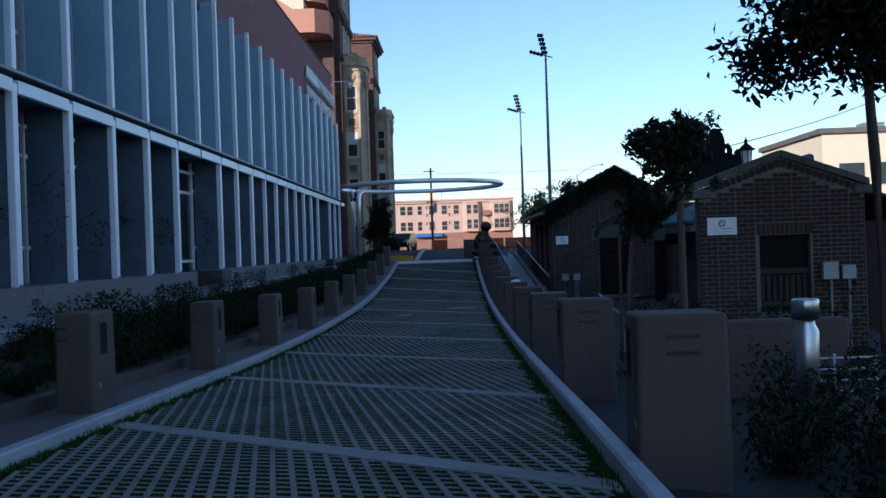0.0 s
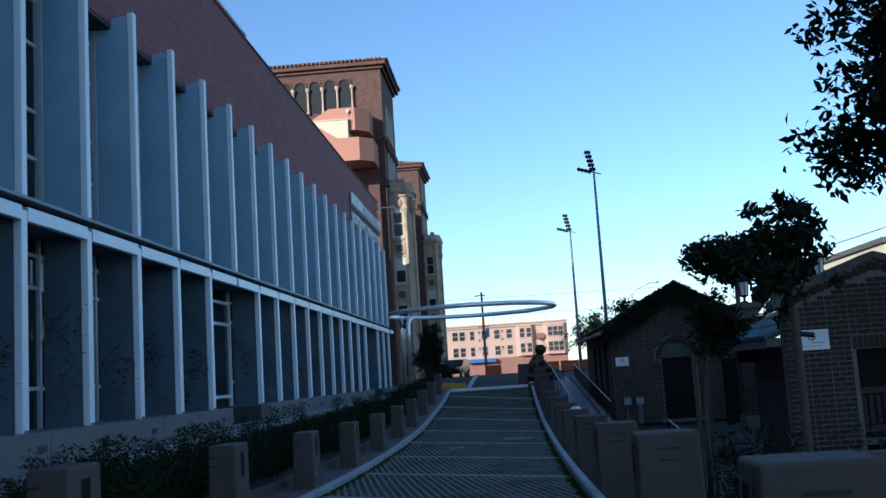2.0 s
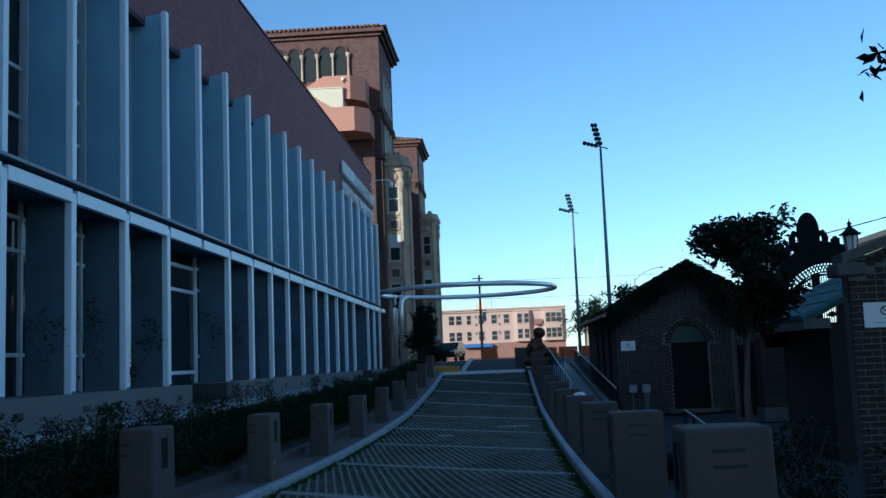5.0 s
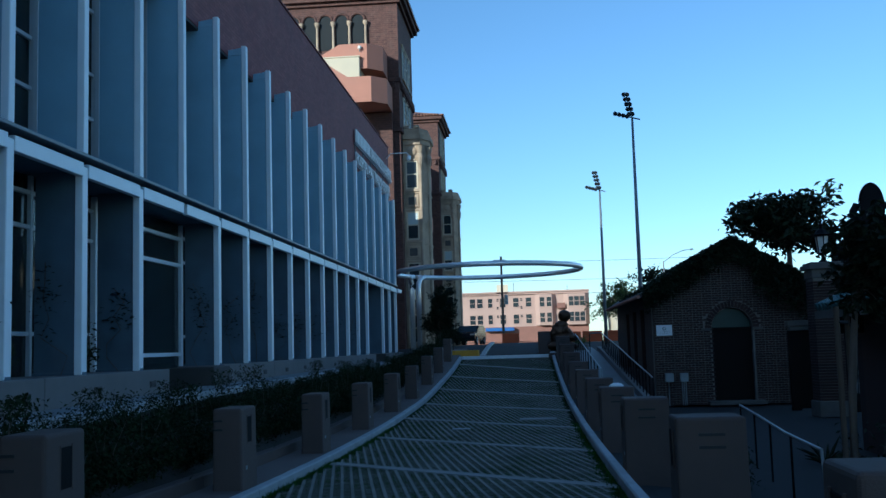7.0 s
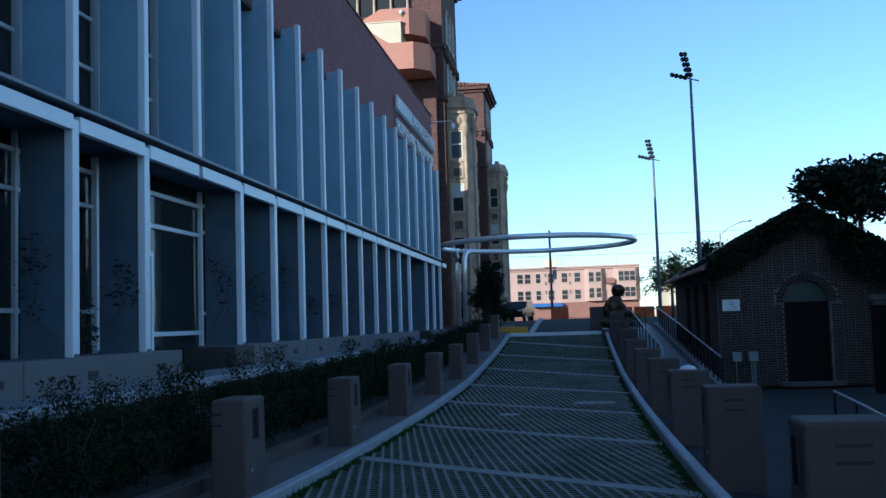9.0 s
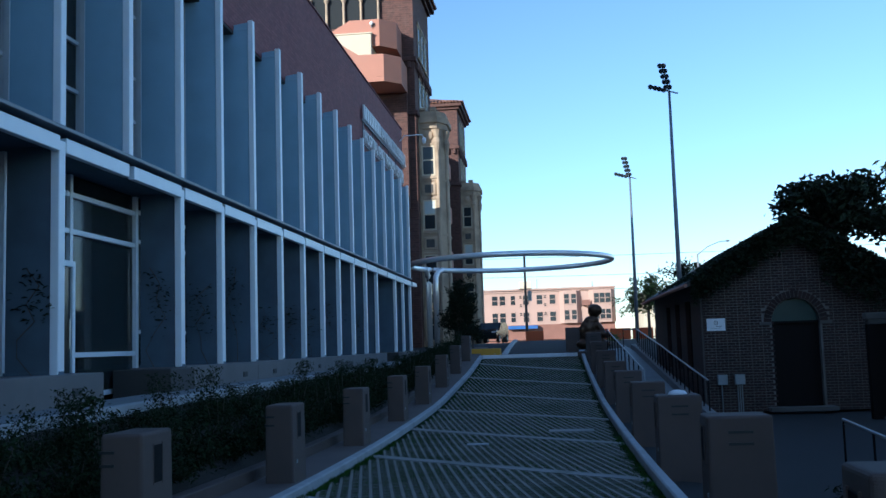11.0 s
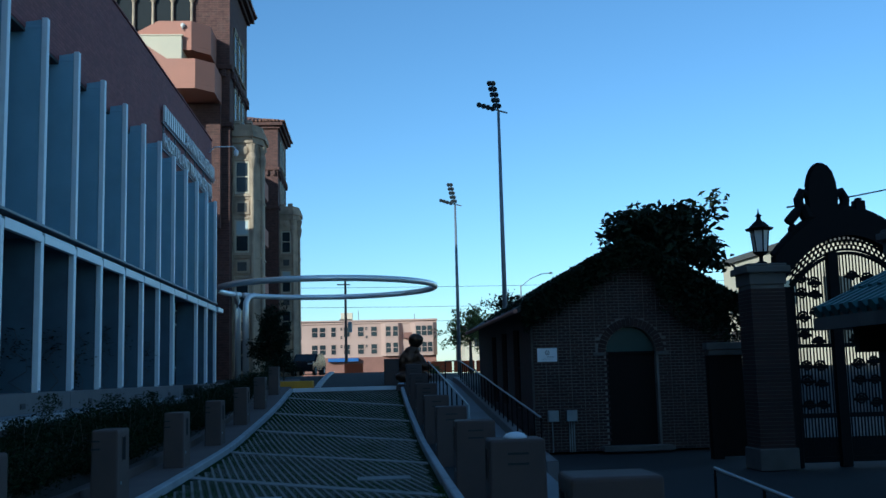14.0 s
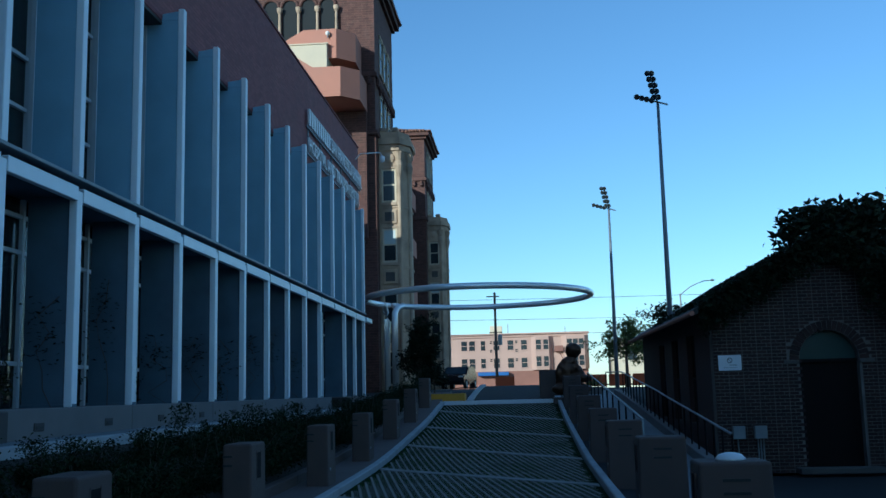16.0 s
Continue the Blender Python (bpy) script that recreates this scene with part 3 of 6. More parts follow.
def fit_width(ob, y0, y1):
    ys = [v.co.y for v in ob.data.vertices]
    s = (y1 - y0) / (max(ys) - min(ys))
    ob.data.transform(Matrix.Translation((0, y0, 0)) @ Matrix.Diagonal((1, s, 1, 1)) @ Matrix.Translation((0, -min(ys), 0)))


fit_width(letters("lettering", "SAN FRANCISCO GENERAL", 0.9, 0.10, 0, 0.22, M_LETTER, sign, FACE_ROAD), 4.25, 11.7)
fit_width(letters("lettering", "HOSPITAL AND TRAUMA CENTER", 0.78, 0.10, 0, -0.78, M_LETTER, sign, FACE_ROAD), 0.0, 10.9)
bm = bmesh.new()
for i in range(10):
    box(bm, 0.06, 0.14, i * 0.41, i * 0.41 + 0.22, 0.22, 0.85)
part("lettering", bm, M_LETTER, sign, "row of plain white letter bars")
part("mount_rail", boxes((0.02, 0.07, -0.1, 11.8, 0.13, 0.19), (0.02, 0.07, -0.1, 11.0, -0.88, -0.82)), M_POLE, sign)
for yy in np.linspace(0.3, 11.3, 6):
    part("standoff", boxes((-0.02, 0.03, yy - 0.03, yy + 0.03, -0.9, 0.2)), M_POLE, sign)
camera_arm = thing("security_camera", pose(X_WALL + 0.02, 64.4, 12.2), "white dome security camera on a bent arm", "security camera")
part("arm", tubes(([(0, 0, 0), (0.25, 0, 0.28), (1.2, 0, 0.30), (1.32, 0, 0.12)], 0.032), n=8), M_WHITE_SIGN, camera_arm)
bm = lathe(bmesh.new(), [(0.04, 0.14), (0.11, 0.09), (0.12, -0.04), (0.10, -0.14), (0.03, -0.2)], (1.32, 0, 0))
part("dome", bm, M_WHITE_SIGN, camera_arm, smooth=True)

# ---- bollards ----
def bollard(m, wide, deep, foot, s, label):
    """A cast concrete light bollard: slots on the end face and a lamp niche on the road's side, their shade painted as
    flat black plates.
    """
    b = thing("bollard", m, label, "bollard", "light bollards along the drive")
    w, d = wide / 2, deep / 2
    bm = bmesh.new()
    box(bm, -w, w, -d, d, -foot, 1.10, bevel=0.035, seg=3)
    for v in bm.verts:
        k = 1 - 0.05 * max(0, min(1, v.co.z / 1.1))
        v.co.x *= k
        v.co.y *= k
    part("body", bm, M_BOLLARD, b)
    if foot > 0.5:
        part("footing", boxes((-w - 0.03, w + 0.03, -d - 0.03, d + 0.03, -foot, -foot + 0.45), bevel=0.015), M_BOLLARD, b, "wider concrete footing")
    f = s * (w - 0.008)
    # the body is solid here; black colour stands for the niche's dark inside
    n = part("niche", boxes((f - 0.02 if s > 0 else f - 0.004, f + 0.004 if s > 0 else f + 0.02, -0.10, 0.10, 0.62, 0.97), bevel=0.003), M_IRON, b, "flat black plate for the shade in the lamp niche")
    for e in (-0.115, 0.10):
        part("niche_jamb", boxes((f - 0.012, f + 0.006, e, e + 0.015, 0.6, 0.99), bevel=0.003), M_BOLLARD, n)
    part("socket_plate", boxes((f - 0.006, f + 0.012, -0.20, -0.13, 0.26, 0.31), bevel=0.002), M_GALV, b, "small steel plate")
    for z in (0.80, 0.92):
        part("slot", boxes((-w * 0.36 if s < 0 else -w * 0.97, w * 0.36 if s < 0 else -w * 0.3, -d * 0.97 - 0.006, -d * 0.93, z, z + 0.028)), M_BLACK, b, "thin black strip for the shade in a slot")
    return b


first = bollard(pose(-4.32, LEFT_B[4], zk(LEFT_B[4])), 0.42, 0.75, 0.25, 1, "brown cast concrete bollard with a lamp niche")
for i, y in enumerate(LEFT_B):
    if i != 4:
        copy_thing(first, pose(-4.32, y, zk(y)))
RIGHT_B = [-7.5, -2.3, 7.95, 13.25, 18.55, 23.8, 28.6, 33.4, 38.4, 43.4, 48.3, 53.2, 57.6]
other = bollard(pose(1.52, RIGHT_B[2], zk(RIGHT_B[2]) - 0.07), 0.70, 0.55, 0.75, -1, "brown cast concrete bollard behind the raised kerb")
for i, y in enumerate(RIGHT_B):
    if i != 2:
        copy_thing(other, pose(1.52 + 0.9 * (xr(y) - 1.0), y, zk(y) - 0.07))
LID = 0.68
lid = thing("plastic_lid", pose(1.5, 28.6, zk(28.6) + 1.03), "white plastic dome lying on a bollard", "plastic lid")
part("dome", lathe(bmesh.new(), [(r * LID, z * LID) for r, z in ((0.21, 0), (0.21, 0.02), (0.16, 0.075), (0.07, 0.10), (0.01, 0.105))], n=20), M_WHITE_SIGN, lid, smooth=True)

# ---- plants ----
def leaves(count, place, size, seed, tilt=1.0):
    """Many small bent leaves; place(r) gives a spot."""
    rnd = random.Random(seed)
    verts, faces = [], []
    for _ in range(count):
        c = Vector(place(rnd))
        s = size * rnd.uniform(0.6, 1.3)
        q = Euler((rnd.uniform(-1.3, 1.3) * tilt, rnd.uniform(-1.0, 1.0) * tilt, rnd.uniform(0, 6.28))).to_matrix()
        i = len(verts)
        for a, b, h in ((-1, 0, 0), (0, -0.42, 0.12), (1, 0, -0.1), (0, 0.42, 0.12)):
            verts.append(c + q @ Vector((a * s, b * s, h * s)))
        faces += [(i, i + 1, i + 2), (i, i + 2, i + 3)]
    return verts, faces


def shrub(name, x, y, z, r, h, seed, label, count=420, leaf=0.05, material=None):
    rnd = random.Random(seed)
    s = thing(name, pose(x, y, z), label, "shrub", "shrubs of the planting bed")
    bm = bmesh.new()
    tips = []
    for i in range(11):
        a = rnd.uniform(0, 6.28)
        tip = Vector((math.cos(a) * r * rnd.uniform(0.2, 0.9), math.sin(a) * r * rnd.uniform(0.2, 0.9), h * rnd.choice((rnd.uniform(0.45, 0.8), rnd.uniform(0.7, 1.0), 1.7))))
        tube(bm, [(0, 0, -0.05), tip * 0.5 + Vector((0, 0, 0.08)), tip], [0.012, 0.008, 0.003], 5)
        tips.append(tip)
    part("stem", bm, M_BARK, s)

    def spot(q):
        t = q.choice(tips)
        f = q.uniform(0.25, 1.02)
        spread = (0.13 * r / 0.5 + 0.03) * (1.1 - 0.65 * f)
        return t * f + Vector((q.gauss(0, spread), q.gauss(0, spread), q.gauss(0, 0.05)))
    v, f = leaves(count, spot, leaf, seed + 1)
    part("foliage", mesh_of("foliage", v, f), material or M_LEAF, s)
    return s


kinds = [shrub("shrub", -5.55, 8.0 + 0.9 * i, zbed(-5.55, 8 + 0.9 * i) - 0.01, 0.66, 0.46 + 0.1 * (i % 3), 40 + i, "dark green leafy shrub in the planting bed", 2500, 0.038) for i in range(4)]
rnd = random.Random(7)
y = 3.0
while y < 66:
    for xx in (-5.85, -5.25):
        k = rnd.choice(kinds)
        yy = y + rnd.uniform(-0.3, 0.3)
        if not 7.6 < yy < 11.2:
            sc = rnd.uniform(0.6, 1.0) * (0.6 if xx < -5.5 else 0.85) * (0.85 if yy < 14 else 1.15)
            c = copy_thing(k, pose(xx + rnd.uniform(-0.12, 0.12), yy, zbed(xx, yy) - 0.03, 0, 0, rnd.uniform(0, 360)) @ Matrix.Scale(sc, 4))
            c.scale = (sc, sc, sc * rnd.uniform(0.9, 1.15))
    y += rnd.uniform(0.6, 0.85)
# small plants on the plinth at the glass
bush = shrub("plinth_plant", -8.3, fin_y(-1) + 1.2 + 2.44, Z_BASE, 0.3, 0.55, 90, "small dark plant at the foot of the glass", 240, 0.045)
for k in range(-9, 13):
    if k != 0 and not any(a <= k < b for a, b in OPEN_BAYS):
        yy = fin_y(k) + rnd.uniform(0.5, 1.6)
        copy_thing(bush, pose(-8.3 + rnd.uniform(-0.15, 0.15), yy, Z_BASE, 0, 0, rnd.uniform(0, 360)))
# climbers on the lower fins
for k in range(-8, 9):
    if any(a < k < b for a, b in OPEN_BAYS):
        continue
    y = fin_y(k) - 0.07
    c = thing("climbing_plant", pose(-8.2, y, Z_BASE), "thin dark climbing plant on a facade fin", "climbing plant", "climbers on the fins")
    cr = random.Random(300 + k)
    top = cr.uniform(1.4, 2.4)
    pts = [(cr.uniform(-0.25, 0.25), -0.012, top * i / 6) for i in range(7)]
    part("vine", tubes((pts, 0.008), n=5), M_BARK, c)
    v, f = leaves(70, lambda q: (pts[min(6, int(q.triangular(2, 6.9, 5)))][0] + q.gauss(0, 0.13), -0.03 - abs(q.gauss(0, 0.02)), q.triangular(0.5, top + 0.1, top * 0.75)), 0.055, 600 + k, 0.5)
    part("foliage", mesh_of("foliage", v, f), M_LEAF_SHADED, c)

# ---- brick huts beside the drive ----
def brick_field(x0, x1, z0, roof, holes, course=0.079, long=0.205, short=0.098, gap=0.014):
    """Flemish bond over a wall face: lists of (x, z, width). roof(x): the wall's top; holes: tests of (x, z)."""
    out, row = [], 0
    z = z0
    top = max(roof(x0 + (x1 - x0) * i / 20) for i in range(21))
    while z + course < top:
        x, k = x0, row % 2
        while x < x1 - 0.03:
            w = (long if k % 2 == 0 else short)
            w = min(w, x1 - x - gap)
            cx, cz = x + w / 2, z + course / 2
            if w > 0.03 and cz + course / 2 < min(roof(x), roof(x + w)) and not any(h(cx, cz) for h in holes):
                out.append((cx, cz, w))
            x += w + gap
            k += 1
        z += course
        row += 1
    return out


def brick_mesh(w, h=0.065, d=0.05):
    bm = box(bmesh.new(), -w / 2, w / 2, -0.006, d, -h / 2, h / 2)
    me = bpy.data.meshes.new("brick")
    bm.to_mesh(me)
    bm.free()
    me.materials.append(M_BRICK)
    return me


def joined_bricks(rows, y, h=0.065):
    rnd = random.Random(5)
    verts, faces = [], []
    for cx, cz, w in rows:
        i, d = len(verts), 0.006 + rnd.uniform(-0.002, 0.002)
        for yy in (y + 0.02, y - d):
            for sx, sz in ((-1, -1), (1, -1), (1, 1), (-1, 1)):
                verts.append((cx + sx * w / 2, yy, cz + sz * h / 2))
        faces += [(i + 4, i + 5, i + 6, i + 7)] + [(i + a, i + b, i + b + 4, i + a + 4) for a, b in ((0, 1), (1, 2), (2, 3), (3, 0))]
    return mesh_of("brick_course", verts, faces)


H1Y, H1A, H1B, H1E, H1T = 17.9, 4.17, 7.09, 2.27, 2.80
H1M = (H1A + H1B) / 2
H1F = -1.0


def roof1(x):
    return H1T - (H1T - H1E) * abs(x - H1M) / (H1M - H1A)


hut1 = thing("brick_hut", Matrix(), "small dark brick hut with pale mortar and stone gable coping", "brick hut")
bm = bmesh.new()
prism(bm, [(H1A, H1F), (5.22, H1F), (5.22, 1.43), (6.12, 1.43), (6.12, H1F), (H1B, H1F), (H1B, H1E), (H1M, H1T), (H1A, H1E)], H1Y, H1Y + 0.25, "y")
front1 = part("front_wall", bm, M_MORTAR, hut1, "pale mortar between dark bricks")
for xa in (H1A + 0.7, H1B - 0.95):
    part("side_wall", boxes((xa, xa + 0.25, H1Y + 0.25, H1Y + 1.6, H1F, H1E - 0.1)), M_BRICK, hut1)
bm = bmesh.new()
prism(bm, [(H1A + 0.7, H1F), (H1B - 0.7, H1F), (H1B - 0.7, H1E - 0.1), (H1M, H1T - 0.1), (H1A + 0.7, H1E - 0.1)], H1Y + 1.6, H1Y + 1.85, "y")
part("back_wall", bm, M_BRICK, hut1)
bm = bmesh.new()
prism(bm, [(H1A + 0.6, H1E - 0.09), (H1M, H1T - 0.09), (H1B - 0.6, H1E - 0.09), (H1B - 0.6, H1E - 0.01), (H1M, H1T), (H1A + 0.6, H1E - 0.01)], H1Y + 0.3, H1Y + 1.95, "y")
part("roof", bm, M_GREEN_TILE, hut1)
for s in (-1, 1):
    n = 4
    for i in range(n):
        f0, f1 = i / n + 0.004, (i + 1) / n - 0.004
        xa, xb = H1M + s * f0 * (H1M - H1A + 0.08), H1M + s * f1 * (H1M - H1A + 0.08)
        za, zb = H1T - f0 * (H1T - H1E + 0.02), H1T - f1 * (H1T - H1E + 0.02)
        bm = bmesh.new()
        prism(bm, [(xa, za + 0.01), (xb, zb + 0.01), (xb, zb + 0.13), (xa, za + 0.13)], H1Y - 0.07, H1Y + 0.33, "y")
        part("coping_stone", bm, M_COPING, hut1, "weathered stone coping")
part("kneeler", boxes((H1A - 0.16, H1A + 0.2, H1Y - 0.08, H1Y + 0.33, H1E - 0.16, H1E + 0.0), bevel=0.02), M_COPING, hut1, "stone kneeler")
part("kneeler", boxes((H1B - 0.2, H1B + 0.16, H1Y - 0.08, H1Y + 0.33, H1E - 0.16, H1E + 0.0), bevel=0.02), M_COPING, hut1, "stone kneeler")
# raking brick courses under the coping
for s in (-1, 1):
    for i in range(13):
        f = (i + 0.5) / 13
        x = H1M + s * f * (H1M - H1A)
        z = H1T - f * (H1T - H1E) - 0.06
        part("raking_brick", boxes((x - 0.045, x + 0.045, H1Y - 0.03, H1Y + 0.02, z - 0.085, z + 0.03)), M_BRICK, hut1)
door1 = part("shutter_door", boxes((5.22, 6.12, H1Y + 0.14, H1Y + 0.19, H1F, 1.43)), M_DOOR, hut1, "dark boarded door with upright slats")
for i in range(8):
    part("slat", boxes((5.26 + i * 0.107, 5.33 + i * 0.107, H1Y + 0.115, H1Y + 0.14, 0.28, 0.72), bevel=0.004), M_DARKWOOD, door1)
part("board", boxes((5.22, 6.12, H1Y + 0.10, H1Y + 0.14, 0.16, 0.26), bevel=0.006), M_DARKWOOD, door1)
part("board", boxes((5.22, 6.12, H1Y + 0.10, H1Y + 0.14, 0.74, 0.84), bevel=0.006), M_DARKWOOD, door1)
part("sill", boxes((5.16, 6.18, H1Y - 0.05, H1Y + 0.12, -0.02, 0.07), bevel=0.01), M_COPING, hut1)
for i in range(12):
    part("lintel_brick", boxes((5.18 + i * 0.083, 5.25 + i * 0.083, H1Y - 0.009, H1Y + 0.02, 1.44, 1.64)), M_BRICK, hut1)


def notice(x, y, z, w, h):
    n = thing("notice_sign", pose(x, y, z), "white sign with a no-smoking ring on brick", "sign", "white notices on the huts")
    part("plate", boxes((0, w, -0.012, 0, -h, 0), bevel=0.003), M_WHITE_SIGN, n)
    ring = [(w * 0.5 + 0.052 * math.cos(a), -0.014, -h * 0.34 + 0.052 * math.sin(a)) for a in np.linspace(0, 2 * math.pi, 20, endpoint=False)]
    bm = tube(bmesh.new(), ring, 0.008, 5, closed=True)
    tube(bm, [(w * 0.5 - 0.034, -0.014, -h * 0.34 + 0.034), (w * 0.5 + 0.034, -0.014, -h * 0.34 - 0.034)], 0.006, 5)
    part("no_smoking_ring", bm, M_BLACK, n, "black ring with a slash")
    part("text_bar", boxes((w * 0.48, w * 0.82, -0.016, -0.012, -h * 0.66, -h * 0.63)), M_BLACK, n)
    part("text_bar", boxes((w * 0.2, w * 0.8, -0.016, -0.012, -h * 0.82, -h * 0.80)), M_GALV, n)
    return n


notice(4.31, H1Y - 0.012, 1.77, 0.52, 0.31)
for i, (xa, xb, za, zb) in enumerate(((6.25, 6.53, 0.62, 0.93), (6.58, 6.83, 0.62, 0.87))):
    e = thing("meter_box", pose((xa + xb) / 2, H1Y - 0.14, za), "grey steel meter box on a thin conduit", "meter box", "meter boxes at the huts")
    part("case", boxes((-(xb - xa) / 2, (xb - xa) / 2, -0.07, 0.07, 0, zb - za), bevel=0.012), M_GALV, e)
    part("conduit", tubes(([(0.03, 0.03, 0), (0.03, 0.03, H1F - za)], 0.022), n=8), M_GALV, e)
    part("hinge", tubes(([(-(xb - xa) / 2 + 0.01, -0.075, 0.05), (-(xb - xa) / 2 + 0.01, -0.075, 0.2)], 0.007), n=6), M_GALV, e)

# ---- the larger hut with the arched door ----
H2Y, H2A, H2B, H2E, H2T, H2F, H2N = 42.0, 3.92, 9.2, 2.86, 4.40, -0.95, 55.0
H2M = 6.56
DX0, DX1, DSP = 5.84, 7.17, 1.57


def roof2(x):
    return H2T - (H2T - H2E) * abs(x - H2M) / (H2M - H2A)


def arch(xc, zs, r, n=12, a0=0.0, a1=math.pi):
    return [(xc + r * math.cos(a0 + (a1 - a0) * i / n), zs + r * math.sin(a0 + (a1 - a0) * i / n)) for i in range(n + 1)]


hut2 = thing("brick_gatehouse", Matrix(), "dark brick gatehouse with an arched doorway and overgrown roof", "brick hut")
DXC, DR = (DX0 + DX1) / 2, (DX1 - DX0) / 2
bm = bmesh.new()
prism(bm, [(H2A, H2F), (DX0, H2F), (DX0, DSP)] + arch(DXC, DSP, DR)[::-1][1:-1] + [(DX1, DSP), (DX1, H2F), (H2B, H2F), (H2B, H2E), (H2M, H2T), (H2A, H2E)], H2Y, H2Y + 0.35, "y")
part("front_wall", bm, M_MORTAR, hut2, "pale mortar between dark bricks")
holes2 = [lambda x, z: DX0 - 0.02 < x < DX1 + 0.02 and z < DSP, lambda x, z: (x - DXC) ** 2 + (z - DSP) ** 2 < (DR + 0.24) ** 2 and z >= DSP - 0.03]
rows2 = brick_field(H2A, H2B, H2F, roof2, holes2)
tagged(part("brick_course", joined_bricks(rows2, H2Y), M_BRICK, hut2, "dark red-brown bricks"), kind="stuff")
for i in range(22):
    a0, a1 = math.pi * (i + 0.06) / 22, math.pi * (i + 0.94) / 22
    bm = bmesh.new()
    prism(bm, [(DXC + r * math.cos(a), DSP + r * math.sin(a)) for r, a in ((DR + 0.01, a0), (DR + 0.22, a0), (DR + 0.22, a1), (DR + 0.01, a1))], H2Y - 0.02, H2Y + 0.05, "y")
    part("arch_brick", bm, M_BRICK, hut2)
part("impost", boxes((DX0 - 0.34, DX0 - 0.01, H2Y - 0.04, H2Y + 0.1, DSP - 0.09, DSP), bevel=0.01), M_COPING, hut2, "stone impost")
part("impost", boxes((DX1 + 0.01, DX1 + 0.34, H2Y - 0.04, H2Y + 0.1, DSP - 0.09, DSP), bevel=0.01), M_COPING, hut2, "stone impost")
bm = bmesh.new()
prism(bm, arch(DXC, DSP, DR - 0.01), H2Y + 0.18, H2Y + 0.22, "y")
part("fanlight", bm, M_GREENPANE, hut2, "dull green fanlight panel")
part("door", boxes((DX0, DX1, H2Y + 0.2, H2Y + 0.26, H2F, DSP - 0.05)), M_DOOR, hut2, "dark double door")
part("transom", boxes((DX0, DX1, H2Y + 0.14, H2Y + 0.25, DSP - 0.05, DSP + 0.02)), M_DOOR, hut2)
part("step", boxes((DX0 - 0.25, DX1 + 0.25, H2Y - 0.45, H2Y - 0.01, H2F, H2F + 0.13), bevel=0.015), M_COPING, hut2)
# side wall towards the drive, with three tall dark windows
rows = [(H2A, H2A + 0.3, H2Y + 0.35, 44.4, H2F, H2E)]
for i in range(3):
    a = 44.4 + i * 2.7
    rows += [(H2A, H2A + 0.3, a, a + 1.2, H2F, 0.1), (H2A, H2A + 0.3, a, a + 1.2, 2.35, H2E), (H2A, H2A + 0.3, a + 1.2, a + 2.7, H2F, H2E)]
    part("side_window", boxes((H2A + 0.12, H2A + 0.15, a, a + 1.2, 0.1, 2.35)), M_PANE, hut2, "dark tall window")
    part("window_bar", boxes((H2A + 0.09, H2A + 0.16, a + 0.57, a + 0.63, 0.1, 2.35), (H2A + 0.09, H2A + 0.16, a, a + 1.2, 1.2, 1.26)), M_DOOR, hut2)
rows.append((H2A, H2A + 0.3, 44.4 + 8.1, H2N, H2F, H2E))
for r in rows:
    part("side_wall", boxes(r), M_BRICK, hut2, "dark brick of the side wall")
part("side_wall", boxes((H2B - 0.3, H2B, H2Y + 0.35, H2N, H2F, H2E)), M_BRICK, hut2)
bm = bmesh.new()
prism(bm, [(H2A, H2F), (H2B, H2F), (H2B, H2E), (H2M, H2T), (H2A, H2E)], H2N, H2N + 0.3, "y")
part("back_wall", bm, M_BRICK, hut2)
ov = 0.42
sl = (H2T - H2E) / (H2M - H2A)
bm = bmesh.new()
prism(bm, [(H2A - ov, H2E - ov * sl + 0.02), (H2M, H2T + 0.02), (H2B + ov, H2E - ov * sl + 0.02), (H2B + ov, H2E - ov * sl + 0.16), (H2M, H2T + 0.2), (H2A - ov, H2E - ov * sl + 0.16)], H2Y - 0.30, H2N + 0.4, "y")
part("roof", bm, M_PLINTH_DARK, hut2, "dark weathered roof")
part("gutter", tubes(([(H2A - ov - 0.05, H2Y - 0.3, H2E - ov * sl + 0.07), (H2A - ov - 0.05, H2N + 0.4, H2E - ov * sl + 0.07)], 0.06), n=8), M_PINK, hut2, "dull red gutter")
part("cornice", boxes((H2A - 0.1, H2A + 0.75, H2Y - 0.32, H2Y - 0.05, H2E - 0.10, H2E - 0.02), bevel=0.01), M_COPING, hut2)
ivy = thing("roof_creeper", pose(H2M, H2Y, H2E), "dark creeper hanging over the gatehouse gable", "creeper", kind="stuff")


def creep(q):
    x = q.uniform(-2.95, 2.95)
    side = q.random()
    top = (H2T - H2E) - abs(x) * sl + 0.16
    if side < 0.62:
        t = max(0.0, min(1.0, q.gauss(0.35, 0.3)))
        drop = 1.5 if x > 0.6 else 0.75
        return (x, -0.36 + q.uniform(-0.1, 0.06), top - drop * t + q.gauss(0, 0.04))
    return (x, q.uniform(-0.3, 9.0) if side < 0.9 else q.uniform(-0.35, 0.5), top + abs(q.gauss(0, 0.03)))


v, f = leaves(9000, creep, 0.085, 77)
tagged(part("foliage", mesh_of("foliage", v, f), M_LEAF_SHADED, ivy), kind="stuff")
notice(4.02, H2Y - 0.02, 1.72, 0.52, 0.35)
